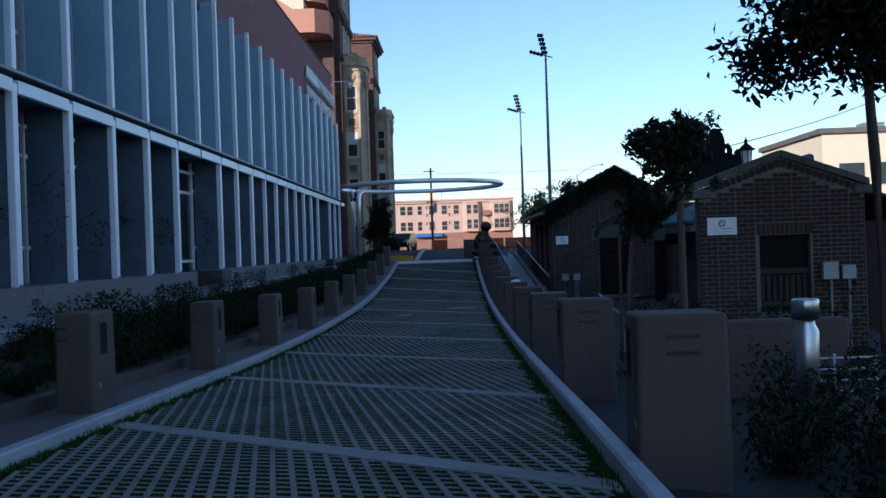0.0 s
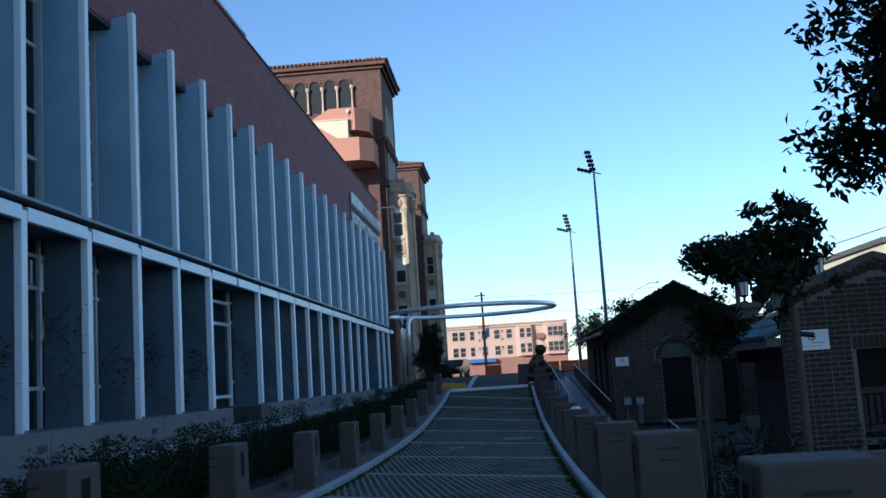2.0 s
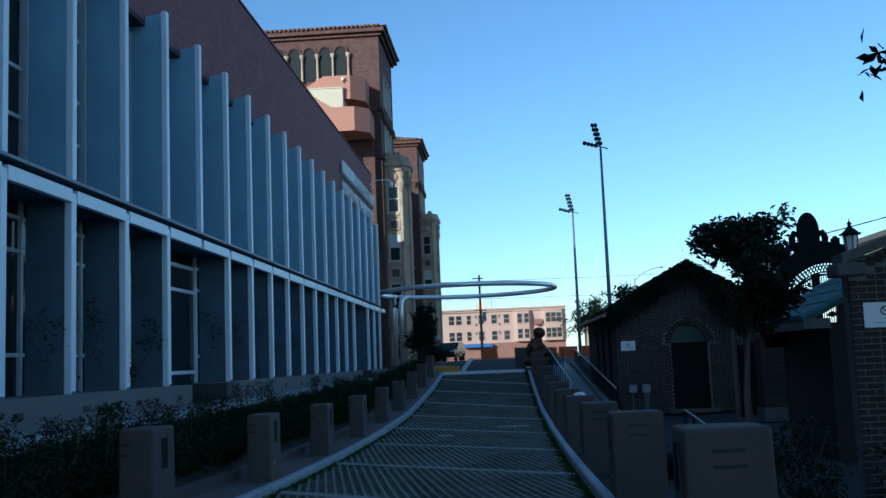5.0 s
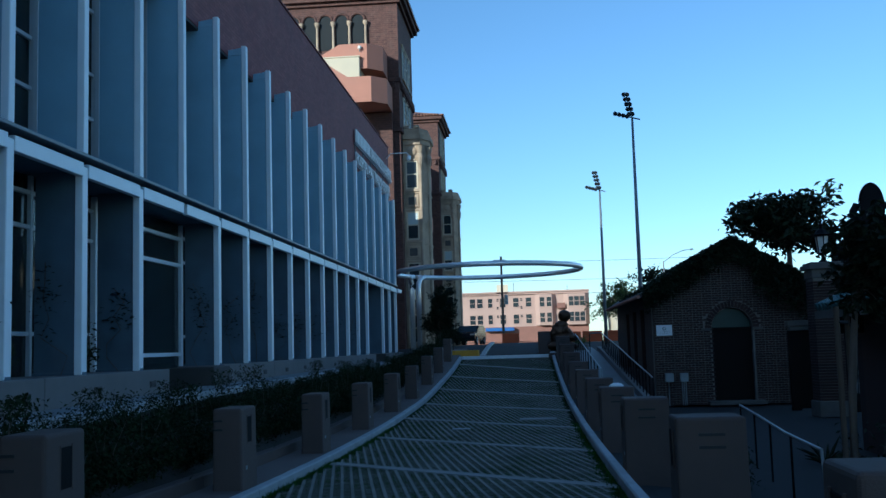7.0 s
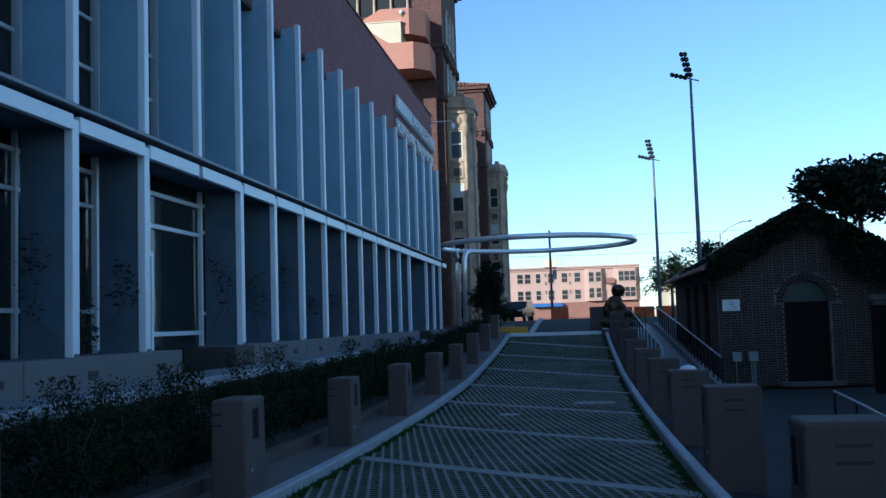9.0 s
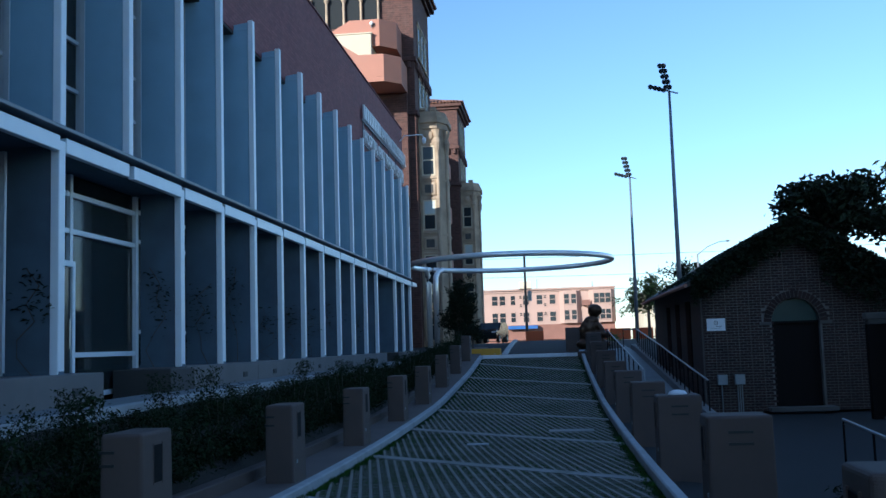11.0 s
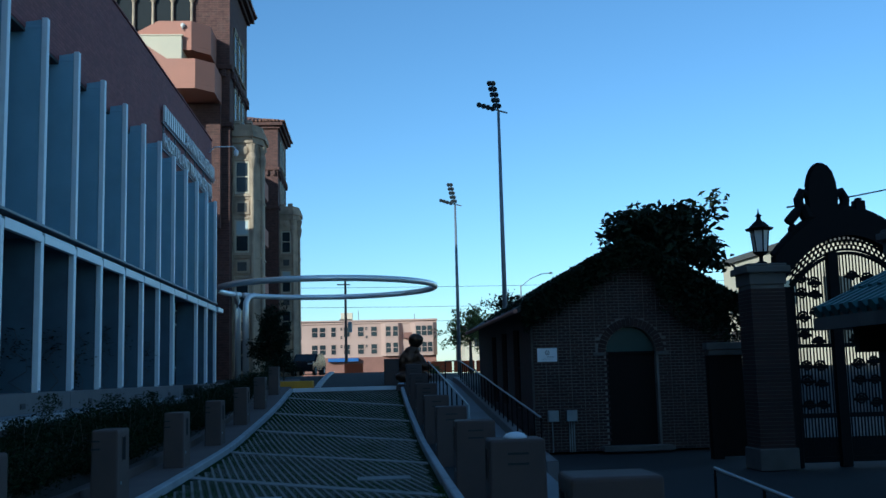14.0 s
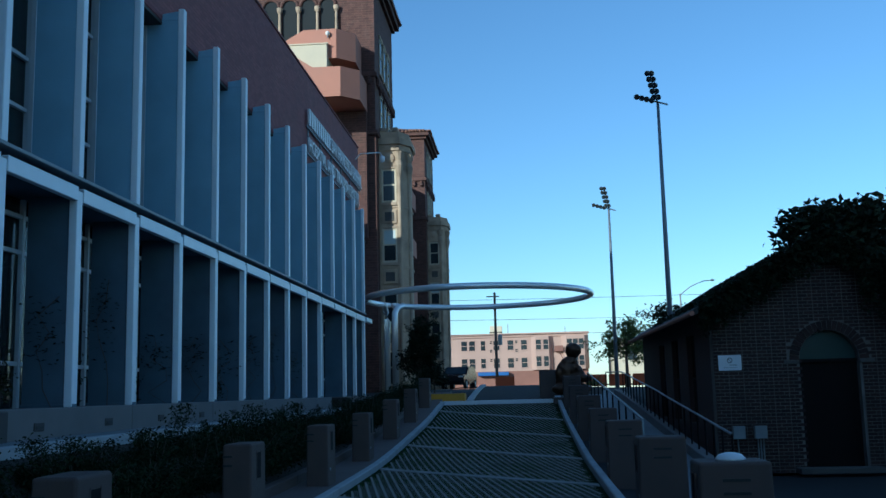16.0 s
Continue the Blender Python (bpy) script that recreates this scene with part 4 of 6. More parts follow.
for i, xx in enumerate((4.22, 4.70)):
    e = thing("meter_box", pose(xx + 0.13, H2Y - 0.16, -0.17), "grey steel meter box on conduits by the gatehouse", "meter box", "meter boxes at the huts")
    part("case", boxes((-0.14, 0.14, -0.07, 0.07, 0, 0.29), bevel=0.012), M_GALV, e)
    for dx in ((-0.02,) if i == 0 else (-0.06, 0.0, 0.06)):
        part("conduit", tubes(([(dx, 0.03, 0), (dx, 0.03, H2F + 0.17)], 0.018), n=8), M_GALV, e)

# ---- gate with piers, lantern and crest ----
GY = 37.0


def brick_pier(x, y, w, z0, z1, label):
    p = thing("gate_pier", pose(x, y, z0), label, "gate pier", "brick gate piers")
    part("shaft", boxes((-w / 2, w / 2, -w / 2, w / 2, 0, z1 - z0 - 0.45)), M_MORTAR, p, "pale mortar core")
    n = int((z1 - z0 - 0.9) / 0.079)
    bm = bmesh.new()
    for i in range(n):
        z = 0.45 + i * 0.079
        box(bm, -w / 2 - 0.012, w / 2 + 0.012, -w / 2 - 0.012, w / 2 + 0.012, z, z + 0.068)
    tagged(part("brick_course", bm, M_BRICK, p, "dark brick courses"), kind="stuff")
    part("base", boxes((-w / 2 - 0.06, w / 2 + 0.06, -w / 2 - 0.06, w / 2 + 0.06, 0, 0.45), bevel=0.02), M_COPING, p, "stone base")
    part("cap", boxes((-w / 2 - 0.04, w / 2 + 0.04, -w / 2 - 0.04, w / 2 + 0.04, z1 - z0 - 0.45, z1 - z0 - 0.2), (-w / 2 - 0.12, w / 2 + 0.12, -w / 2 - 0.12, w / 2 + 0.12, z1 - z0 - 0.2, z1 - z0 - 0.06), (-w / 2 - 0.06, w / 2 + 0.06, -w / 2 - 0.06, w / 2 + 0.06, z1 - z0 - 0.06, z1 - z0), bevel=0.015), M_COPING, p, "moulded stone cap")
    return p


def lantern(x, y, z, s=1.0):
    l = thing("gate_lantern", pose(x, y, z) @ Matrix.Scale(s, 4), "black iron lantern with opal glass", "lantern", "lanterns of the gate")
    l.scale = (s, s, s)
    part("stem", lathe(bmesh.new(), [(0.13, 0), (0.13, 0.05), (0.05, 0.09), (0.045, 0.2), (0.16, 0.27), (0.18, 0.30)], n=12), M_IRON, l)
    part("glass", lathe(bmesh.new(), [(0.145, 0.31), (0.20, 0.80)], n=6), M_LAMPGLASS, l, "opal glass")
    for k in range(6):
        a = 2 * math.pi * (k + 0.5) / 6
        part("bar", tubes(([(0.155 * math.cos(a), 0.155 * math.sin(a), 0.30), (0.21 * math.cos(a), 0.21 * math.sin(a), 0.81)], 0.016), n=5), M_IRON, l)
    part("hood", lathe(bmesh.new(), [(0.30, 0.81), (0.33, 0.86), (0.24, 0.89), (0.13, 1.0), (0.06, 1.05), (0.05, 1.12), (0.075, 1.16), (0.02, 1.22), (0.008, 1.32)], n=6), M_IRON, l, "pointed iron hood")
    return l


gz = zp(GY)
brick_pier(8.08, GY, 0.72, gz, 3.27, "tall dark brick gate pier with a stone cap")
brick_pier(9.62, 33.6, 0.72, zp(33.6), 3.56, "tall dark brick gate pier with a stone cap")
lantern(8.13, GY, 3.275, 0.92)
lantern(9.68, 33.6, 3.565, 0.95)
gate = thing("iron_gate", pose(9.68, GY, gz), "tall black wrought-iron gate with an arched crest", "gate")
GC = 0.35


def arch_in(x):
    return 4.9 - 0.44 * (x - GC) ** 2


def arch_out(x):
    return 5.45 - 0.37 * (x - GC) ** 2


for s, xe in ((-1, -0.92), (1, 1.62)):
    w = abs(xe)
    lf = part("leaf_frame", boxes((min(xe, s * 0.12), max(xe, s * 0.12), -0.03, 0.03, 0.1, 0.22), (min(xe, s * 0.12), max(xe, s * 0.12), -0.03, 0.03, 1.02, 1.12), (min(xe, s * 0.12), max(xe, s * 0.12), -0.03, 0.03, 2.5, 2.58), (min(xe, s * 0.12), max(xe, s * 0.12), -0.03, 0.03, 2.86, 2.92), (xe - 0.04, xe + 0.04, -0.04, 0.04, 0.1, arch_in(xe) - 0.4)), M_IRON, gate, "black iron leaf frame")
    part("kick_panel", boxes((min(xe, s * 0.12), max(xe, s * 0.12), -0.012, 0.012, 0.22, 0.62)), M_IRON, lf, "solid iron kick panel")
    n = int((w - 0.16) / 0.072)
    for i in range(n):
        x = s * (0.18 + i * 0.072)
        part("bar", tubes(([(x, 0, 0.2), (x, 0, arch_in(x) - 0.38)], 0.017), n=5), M_IRON, lf)
    rg = random.Random(5 + s)
    for z in (1.35, 1.75, 2.15, 2.7, 3.2, 3.6, 3.95):
        for cx in (0.42, 0.72) if s < 0 else (0.42, 0.75, 1.15):
            r = rg.uniform(0.09, 0.14)
            zc = z + rg.uniform(-0.08, 0.08)
            pts = [(s * (cx + r * math.cos(q) * (1 - q / 14)), -0.02, zc + r * math.sin(q) * (1 - q / 14)) for q in np.linspace(0, 10, 20)]
            part("scroll", tubes((pts, 0.026), n=5), M_IRON, lf, "iron scroll")
            part("leaf_spray", boxes((s * cx - 0.17, s * cx + 0.15, -0.045, -0.02, zc - 0.05, zc + 0.03), bevel=0.02), M_IRON, lf, "iron leaf spray")
part("mullion", boxes((-0.12, 0.12, -0.08, 0.08, 0, arch_in(0) - 0.3), bevel=0.015), M_IRON, gate, "heavy iron centre post")
xs = list(np.linspace(-0.96, 1.66, 25))
bm = bmesh.new()
for dz, r in ((-0.38, 0.04), (-0.30, 0.03), (-0.10, 0.022), (0.0, 0.03)):
    tube(bm, [(x, 0, arch_in(x) + dz) for x in xs], r, 6)
part("arch_rail", bm, M_IRON, gate)
for k, (d0, d1) in enumerate(((-0.30, -0.2), (-0.2, -0.1), (-0.1, 0.0))):
    for i in range(26):
        x = -0.93 + i * 0.1 + 0.05 * (k % 2)
        part("arch_link", boxes((x - 0.022, x + 0.022, -0.012, 0.012, arch_in(x) + d0, arch_in(x) + d1)), M_IRON, gate)
bm = bmesh.new()
tube(bm, [(x, 0, arch_in(x) - 0.2) for x in xs], 0.016, 6)
part("arch_rail", bm, M_IRON, gate)
xw = list(np.linspace(-1.28, 1.98, 25))
bm = bmesh.new()
prism(bm, [(x, arch_in(x) - 0.004) for x in xw] + [(x, arch_out(x)) for x in xw[::-1]], -0.14, 0.14, "y")
part("arch_crest", bm, M_IRON, gate, "solid iron arch crest")
bm = bmesh.new()
tube(bm, [(x, 0, arch_out(x) + 0.02) for x in xw], 0.09, 8)
part("arch_moulding", bm, M_IRON, gate, "rounded iron arch moulding")
# shield with scrolled supporters
OX = -0.12
bm = bmesh.new()
prism(bm, [(OX - 0.30, 5.3), (OX - 0.33, 5.75), (OX - 0.30, 6.05), (OX - 0.22, 6.28), (OX - 0.1, 6.43), (OX + 0.02, 6.47), (OX + 0.14, 6.43), (OX + 0.24, 6.3), (OX + 0.31, 6.05), (OX + 0.33, 5.75), (OX + 0.3, 5.3)], -0.1, 0.1, "y")
part("finial", bm, M_IRON, gate, "shield-shaped iron crest")
part("finial_rim", tubes(([(OX + 0.33 * math.cos(q), 0, 5.85 + 0.64 * math.sin(q)) for q in np.linspace(-0.6, math.pi + 0.6, 22)], 0.035), n=6), M_IRON, gate)
for s in (-1, 1):
    sc = part("supporter", tubes(([(OX + s * 0.30, 0, 5.8), (OX + s * 0.44, 0, 5.86), (OX + s * 0.52, 0, 5.7), (OX + s * 0.50, 0, 5.5), (OX + s * 0.62, 0, 5.38), (OX + s * 0.78, 0, 5.2)], 0.11), ([(OX + s * 0.35, 0, 5.3), (OX + s * 0.45, 0, 5.55)], 0.14), n=8), M_IRON, gate, "scrolled iron supporter")
part("crest_block", boxes((0.58, 0.82, -0.1, 0.1, 5.40, 5.66), (0.64, 0.76, -0.08, 0.08, 5.66, 5.72), bevel=0.02), M_IRON, gate)
part("crest_scroll", lathe(bmesh.new(), [(0.02, 0.14), (0.11, 0.05), (0.11, -0.05), (0.02, -0.14)], (-0.80, 0, 5.04), n=10), M_IRON, gate)
for s, x0, x1 in ((-1, -1.30, -0.96), (1, 1.66, 2.0)):
    part("jamb", boxes((x0, x1, -0.14, 0.14, 0, arch_in(x0 if s < 0 else x1) + 0.1), bevel=0.02), M_IRON, gate, "dark iron jamb")
# side wicket between hut and pier
wk = thing("side_gate", pose(7.85, 39.6, zp(39.6)), "dark side gate under a stone lintel", "gate")
part("lintel", boxes((-0.2, 0.75, -0.15, 0.15, 2.55, 2.72), (-0.14, 0.69, -0.12, 0.12, 2.42, 2.55), bevel=0.015), M_COPING, wk, "pale stone lintel")
part("post", boxes((-0.15, 0.1, -0.12, 0.12, 0, 2.42)), M_DOOR, wk)
part("panel", boxes((0.1, 0.7, -0.03, 0.03, 0.05, 2.42)), M_DOOR, wk, "dark gate panel")

# ---- tiled booth beside the gate ----
booth = thing("tiled_booth", Matrix(), "dark brick booth under a green tiled roof", "booth")
bx0, bx1, by0, by1, be, bt = 6.3, 11.2, 25.5, 28.9, 1.72, 3.2
part("wall", boxes((bx0, bx1, by0, by0 + 0.3, -1.1, be), (bx0, bx1, by1 - 0.3, by1, -1.1, be), (bx0, bx0 + 0.3, by0 + 0.3, by1 - 0.3, -1.1, be), (bx1 - 0.3, bx1, by0 + 0.3, by1 - 0.3, -1.1, be)), M_BRICK, booth, "dark brick wall")
bmx = (bx0 + bx1) / 2
slope = (bt - be) / (bmx - bx0 + 0.6)
bm = bmesh.new()
prism(bm, [(bx0 - 0.6, be - 0.02), (bmx, bt), (bx1 + 0.6, be - 0.02), (bx1 + 0.6, be + 0.06), (bmx, bt + 0.09), (bx0 - 0.6, be + 0.06)], by0 - 0.4, by1 + 0.4, "y")
part("roof_deck", bm, M_STAKE, booth)
for i in range(int((by1 - by0 + 0.8) / 0.24) + 1):
    y = by0 - 0.38 + i * 0.24
    for j in range(6):
        f0, f1 = j / 6, (j + 1) / 6 + 0.015
        at = [(bx0 - 0.64 + (bmx - bx0 + 0.64) * f, y, be + 0.06 + (bt + 0.04 - be) * f + dz) for f, dz in ((f0, 0.03), (f1, 0.0))]
        part("roof_tile", tubes((at, 0.088), n=6), M_GREEN_TILE, booth)
part("ridge", tubes(([(bmx, by0 - 0.4, bt + 0.14), (bmx, by1 + 0.4, bt + 0.14)], 0.11), n=8), M_GREEN_TILE, booth)
part("fascia", boxes((bx0 - 0.66, bx0 - 0.61, by0 - 0.4, by1 + 0.4, be - 0.14, be + 0.02)), M_COPING, booth, "pale fascia board")
part("verge", boxes((bx0 - 0.62, bx0 - 0.1, by0 - 0.46, by0 - 0.41, be - 0.12, be + 0.08)), M_COPING, booth)
part("bracket", boxes((bx0 - 0.5, bx0, by1 - 0.5, by1 - 0.35, be - 0.45, be - 0.02)), M_DOOR, booth)

# ---- right side: rails, ramp, planter, steel bollard ----
def rail(name, pts, posts, label, r=0.022, mid=True, material=None):
    t = thing(name, Matrix(), label, "handrail")
    material = material or M_GALV
    part("top_rail", tubes((pts, r), n=8), material, t)
    a, b = Vector(pts[0]), Vector(pts[-1])
    for i in range(posts):
        p = a.lerp(b, i / (posts - 1))
        for u, v in zip(pts, pts[1:]):
            u, v = Vector(u), Vector(v)
            if min(u.y, v.y) - 1e-6 <= p.y <= max(u.y, v.y) + 1e-6 and abs(u.y - v.y) > 1e-6:
                p = u.lerp(v, (p.y - u.y) / (v.y - u.y))
                break
        part("post", tubes(([p, (p.x, p.y, p.z - 0.98)], r * 0.8), n=6), M_IRON, t)
    return t


rail("handrail", [(3.84, 28.3, -1.0), (3.84, 28.3, -0.06), (3.66, 26.1, -0.08), (3.36, 23.0, -0.1), (3.28, 21.0, -0.12), (3.28, 20.8, -0.9)], 5, "grey steel handrail on the lower yard")


def zramp(y):
    return float(np.interp(y, [33, 38, 57, 64], [-1.02, -0.72, 0.66, 0.95]))


RAMP_Y = list(np.arange(33, 64.5, 0.75))
tagged(strip_along("pavement_ramp", lambda y: 2.02, lambda y: 3.15, RAMP_Y, zramp, 0.5, M_WALK), "pale concrete ramp rising beside the drive", "ramp", kind="structure")
tagged(strip_along("kerb_ramp", lambda y: 3.15, lambda y: 3.38, list(np.arange(36, 60, 0.75)), lambda y: zramp(y) + 0.22, 0.8, M_PLINTH, None, 0.012), "pale concrete upstand of the ramp", "kerb", kind="structure")
rail("ramp_handrail", [(1.98, 39.6, zramp(39.6) + 0.25), (1.98, 39.7, zramp(39.7) + 0.98), (1.98, 57, zramp(57) + 0.98)], 11, "thin steel handrail of the ramp", 0.024)
rail("ramp_handrail", [(3.26, 37.2, zramp(37) + 0.95), (3.26, 45.5, zramp(45.5) + 0.98), (3.26, 47.0, zramp(47) + 1.0), (3.26, 57, zramp(57) + 0.98), (2.7, 57.4, zramp(57) + 0.98)], 24, "thin steel handrail with close posts", 0.024)
tagged(strip_along("grass_verge", lambda y: xr(y) + 0.15, lambda y: 2.15, list(np.arange(-10, 36, 0.75)), lambda y: zk(y) - 0.62 if y > 3 else zk(y) - 0.5, 0.5, M_SOILGRASS), "dark grass verge behind the kerb", "verge", kind="structure")
post = thing("steel_bollard", pose(3.40, 10.5, zp(10.5)), "round brushed steel bollard with a lamp head", "bollard")
part("shaft", lathe(bmesh.new(), [(0.125, 0), (0.125, 1.05), (0.085, 1.13), (0.085, 1.16)], n=24), M_STEEL, post, smooth=True)
part("lamp_head", lathe(bmesh.new(), [(0.085, 1.16), (0.135, 1.17), (0.135, 1.36), (0.128, 1.375)], n=24), M_STEEL, post, "steel lamp head", smooth=True)
pw = thing("planter_wall", pose(4.1, 13.2, zp(13)), "low brown concrete planter wall", "low wall")
part("wall", boxes((-0.9, 0.75, -0.15, 0.15, 0, 1.02), bevel=0.03), M_BOLLARD, pw)
rk = thing("bicycle_rack", pose(3.98, 11.6, zp(11.6)), "rack of thin pale steel bars", "rack")
for i in range(4):
    part("bar", tubes(([(-0.2, 0, 0.28 + i * 0.125), (0.6, 0, 0.28 + i * 0.125)], 0.012), n=6), M_MULLION, rk)
part("post", tubes(([(0.12, 0.02, 0), (0.12, 0.02, 0.70)], 0.016), n=6), M_MULLION, rk)
part("post", tubes(([(0.58, 0.02, 0), (0.58, 0.02, 0.70)], 0.016), n=6), M_MULLION, rk)
tagged(sheet("soil_bed", [2.14, 3.2, 4.5, 6.2, 9.0], list(np.arange(-6, 17.6, 0.8)), lambda x, y: zp(y) + 0.03 + 0.05 * noise.noise((x * 1.5, y * 1.5, 3)), M_SOIL), "dark soil of the lower planting bed", "soil", kind="structure")

# ---- old brick wing with towers beyond the facade ----
def sash(parent, x, y, z, w, h, facing, blind=0.0):
    """A sash window set in a wall; facing 'y' looks back along the drive, 'x' looks across it."""
    t = 0.06
    if facing == "y":
        fr = boxes((x - w / 2, x + w / 2, y - t, y, z, z + 0.09), (x - w / 2, x + w / 2, y - t, y, z + h - 0.09, z + h), (x - w / 2, x - w / 2 + 0.09, y - t, y, z + 0.09, z + h - 0.09), (x + w / 2 - 0.09, x + w / 2, y - t, y, z + 0.09, z + h - 0.09), (x - w / 2 + 0.09, x + w / 2 - 0.09, y - t, y, z + h * 0.52 - 0.04, z + h * 0.52 + 0.04))
        pn = boxes((x - w / 2 + 0.05, x + w / 2 - 0.05, y - 0.03, y + 0.02, z + 0.05, z + h - 0.05))
        bl = boxes((x - w / 2 + 0.09, x + w / 2 - 0.09, y - 0.045, y - 0.034, z + h * (1 - blind), z + h - 0.09)) if blind else None
    else:
        fr = boxes((x, x + t, y - w / 2, y + w / 2, z, z + 0.09), (x, x + t, y - w / 2, y + w / 2, z + h - 0.09, z + h), (x, x + t, y - w / 2, y - w / 2 + 0.09, z + 0.09, z + h - 0.09), (x, x + t, y + w / 2 - 0.09, y + w / 2, z + 0.09, z + h - 0.09), (x, x + t, y - w / 2 + 0.09, y + w / 2 - 0.09, z + h * 0.52 - 0.04, z + h * 0.52 + 0.04))
        pn = boxes((x - 0.02, x + 0.03, y - w / 2 + 0.05, y + w / 2 - 0.05, z + 0.05, z + h - 0.05))
        bl = None
    wdw = part("window", fr, M_CREAM, parent, "sash window frame")
    part("pane", pn, M_PANE, wdw)
    if bl:
        part("blind", bl, M_BLIND, wdw, "pale roller blind")


def tower(y0, detail):
    t = thing("hospital_wing", Matrix(), "old red-brick tower with stone bay and tiled roof", "building", "old brick towers")
    xa, xb, y1, top = -24.0, -8.6, y0 + 7.6, 24.2 if detail else 22.4
    up = top - 22.4
    part("wall", boxes((xa, xb, y0, y1, -0.4, top)), M_TOWER, t, "dark red rough brick wall")
    # hip roof of tile rows
    bm = bmesh.new()
    o = 0.55
    lo = [bm.verts.new(p) for p in ((xa, y0 - o, top + 0.12), (xb + o, y0 - o, top + 0.12), (xb + o, y1 + o, top + 0.12), (xa, y1 + o, top + 0.12))]
    hi = [bm.verts.new(p) for p in ((xa, y0 + 3.8, top + 1.7), (xb - 3.4, y0 + 3.8, top + 1.7))]
    for f in ((lo[0], lo[1], hi[1], hi[0]), (lo[1], lo[2], hi[1]), (lo[2], lo[3], hi[0], hi[1]), (lo[3], lo[0], hi[0]), (lo[3], lo[2], lo[1], lo[0])):
        bm.faces.new(f)
    part("roof", bm, M_TERRA, t, "terracotta tiled roof")
    for i in range(int((xb + o - xa) / 0.32)):
        x = xa + 0.16 + i * 0.32
        part("roof_tile", tubes(([(x, y0 - o - 0.05, top + 0.15), (min(x, xb - 1.5), y0 + 1.2, top + 0.72)], 0.1), n=5), M_TERRA, t) if x < xb + o - 0.1 else None
    for i in range(int((y1 - y0 + 2 * o) / 0.32)):
        y = y0 - o + 0.16 + i * 0.32
        part("roof_tile", tubes(([(xb + o + 0.05, y, top + 0.15), (xb - 0.6, max(y0 + 1.2, min(y1 - 1.2, y)), top + 0.62)], 0.1), n=5), M_TERRA, t)
    part("eave", boxes((xa, xb + 0.45, y0 - 0.45, y1 + 0.45, top - 0.22, top + 0.11), (xa, xb + 0.2, y0 - 0.2, y1 + 0.2, top - 0.45, top - 0.225), bevel=0.02), M_TOWER, t, "moulded brick eave")
    for z in (14.9, 18.3):
        part("string_course", boxes((xa, xb + 0.14, y0 - 0.14, y1 + 0.14, z, z + 0.28), bevel=0.03), M_TOWER, t, "corbelled string course")
    for i in range(24):
        part("corbel", boxes((xb - 0.42 - i * 0.6, xb - 0.2 - i * 0.6, y0 - 0.22, y0 - 0.02, 17.85, 18.28), bevel=0.03), M_TOWER, t)
    for i in range(12):
        part("corbel", boxes((xb + 0.02, xb + 0.22, y0 + 0.3 + i * 0.6, y0 + 0.52 + i * 0.6, 17.85, 18.28), bevel=0.03), M_TOWER, t)
    # arcade on the end face
    for i in range(6):
        x = -16.8 + i * 1.1
        bm = bmesh.new()
        prism(bm, [(x - 0.42, 18.9 + up)] + [(x + 0.42, 18.9 + up)] + arch(x, 20.9 + up, 0.42, 8), y0 - 0.03, y0 + 0.02, "y")
        # flat plate on the wall; its near-black colour gives the recess's shade
        a = part("arcade_window", bm, M_INTERIOR_SHADE, t, "arched window painted near-black as a shaded recess")
        bm = bmesh.new()
        pts = arch(x, 20.9 + up, 0.48, 10)
        tube(bm, [(p, y0 - 0.06, q) for p, q in pts], 0.09, 6)
        part("hood_mould", bm, M_TOWER, a)
        part("column", lathe(bmesh.new(), [(0.13, 0), (0.13, 0.12), (0.085, 0.16), (0.08, 1.6), (0.16, 1.75), (0.18, 1.95)], (x + 0.55, y0 - 0.16, 18.85 + up), n=10), M_STONE, t, "pale stone column")
    # paired tall windows on the drive's side
    for i in range(3):
        y = y0 + 2.2 + i * 1.6
        for z, h in ((15.6, 2.1), (19.0, 2.2)):
            sash(t, xb + 0.01, y, z, 0.9, h, "x")
            part("window_head", boxes((xb, xb + 0.1, y - 0.6, y + 0.6, z + h, z + h + 0.2), bevel=0.02), M_STONE if z > 18 else M_TOWER, t)
            part("window_sill", boxes((xb, xb + 0.14, y - 0.6, y + 0.6, z - 0.16, z), bevel=0.02), M_STONE if z > 18 else M_TOWER, t)
    if detail:
        for i in range(3):
            sash(t, -9.6 - 1.7 * i, y0 - 0.01, 11.4, 0.9, 2.0, "y")
    # stone bay
    o0, o1, p0, p1, zt = -8.58, -7.0, y0 + 1.0, y0 + 4.4, 14.55
    bay = [(o0, p0), (-7.45, p0), (o1, p0 + 0.8), (o1, p1 - 0.8), (-7.45, p1), (o0, p1)]
    bm = bmesh.new()
    prism(bm, bay, -0.4, zt, "z")
    part("stone_bay", bm, M_STONE, t, "weathered carved stone bay")

    def grown(g):
        return [(o0, p0 - g), (-7.45 + g * 0.4, p0 - g), (o1 + g, p0 + 0.8 - g * 0.4), (o1 + g, p1 - 0.8 + g * 0.4), (-7.45 + g * 0.4, p1 + g), (o0, p1 + g)]
    for z0, z1, g in ((zt + 0.004, zt + 0.35, 0.22), (zt - 0.35, zt - 0.004, 0.1), (zt + 0.36, zt + 0.75, 0.05)):
        bm = bmesh.new()
        prism(bm, grown(g), z0, z1, "z")
        part("cornice", bm, M_STONE, t, "carved stone cornice")
    for bx in (-8.5, -7.85):
        part("parapet_block", boxes((bx, bx + 0.4, p0 - 0.1, p0 + 0.3, zt + 0.76, zt + 1.0), bevel=0.05), M_STONE, t)
    wx = -8.02
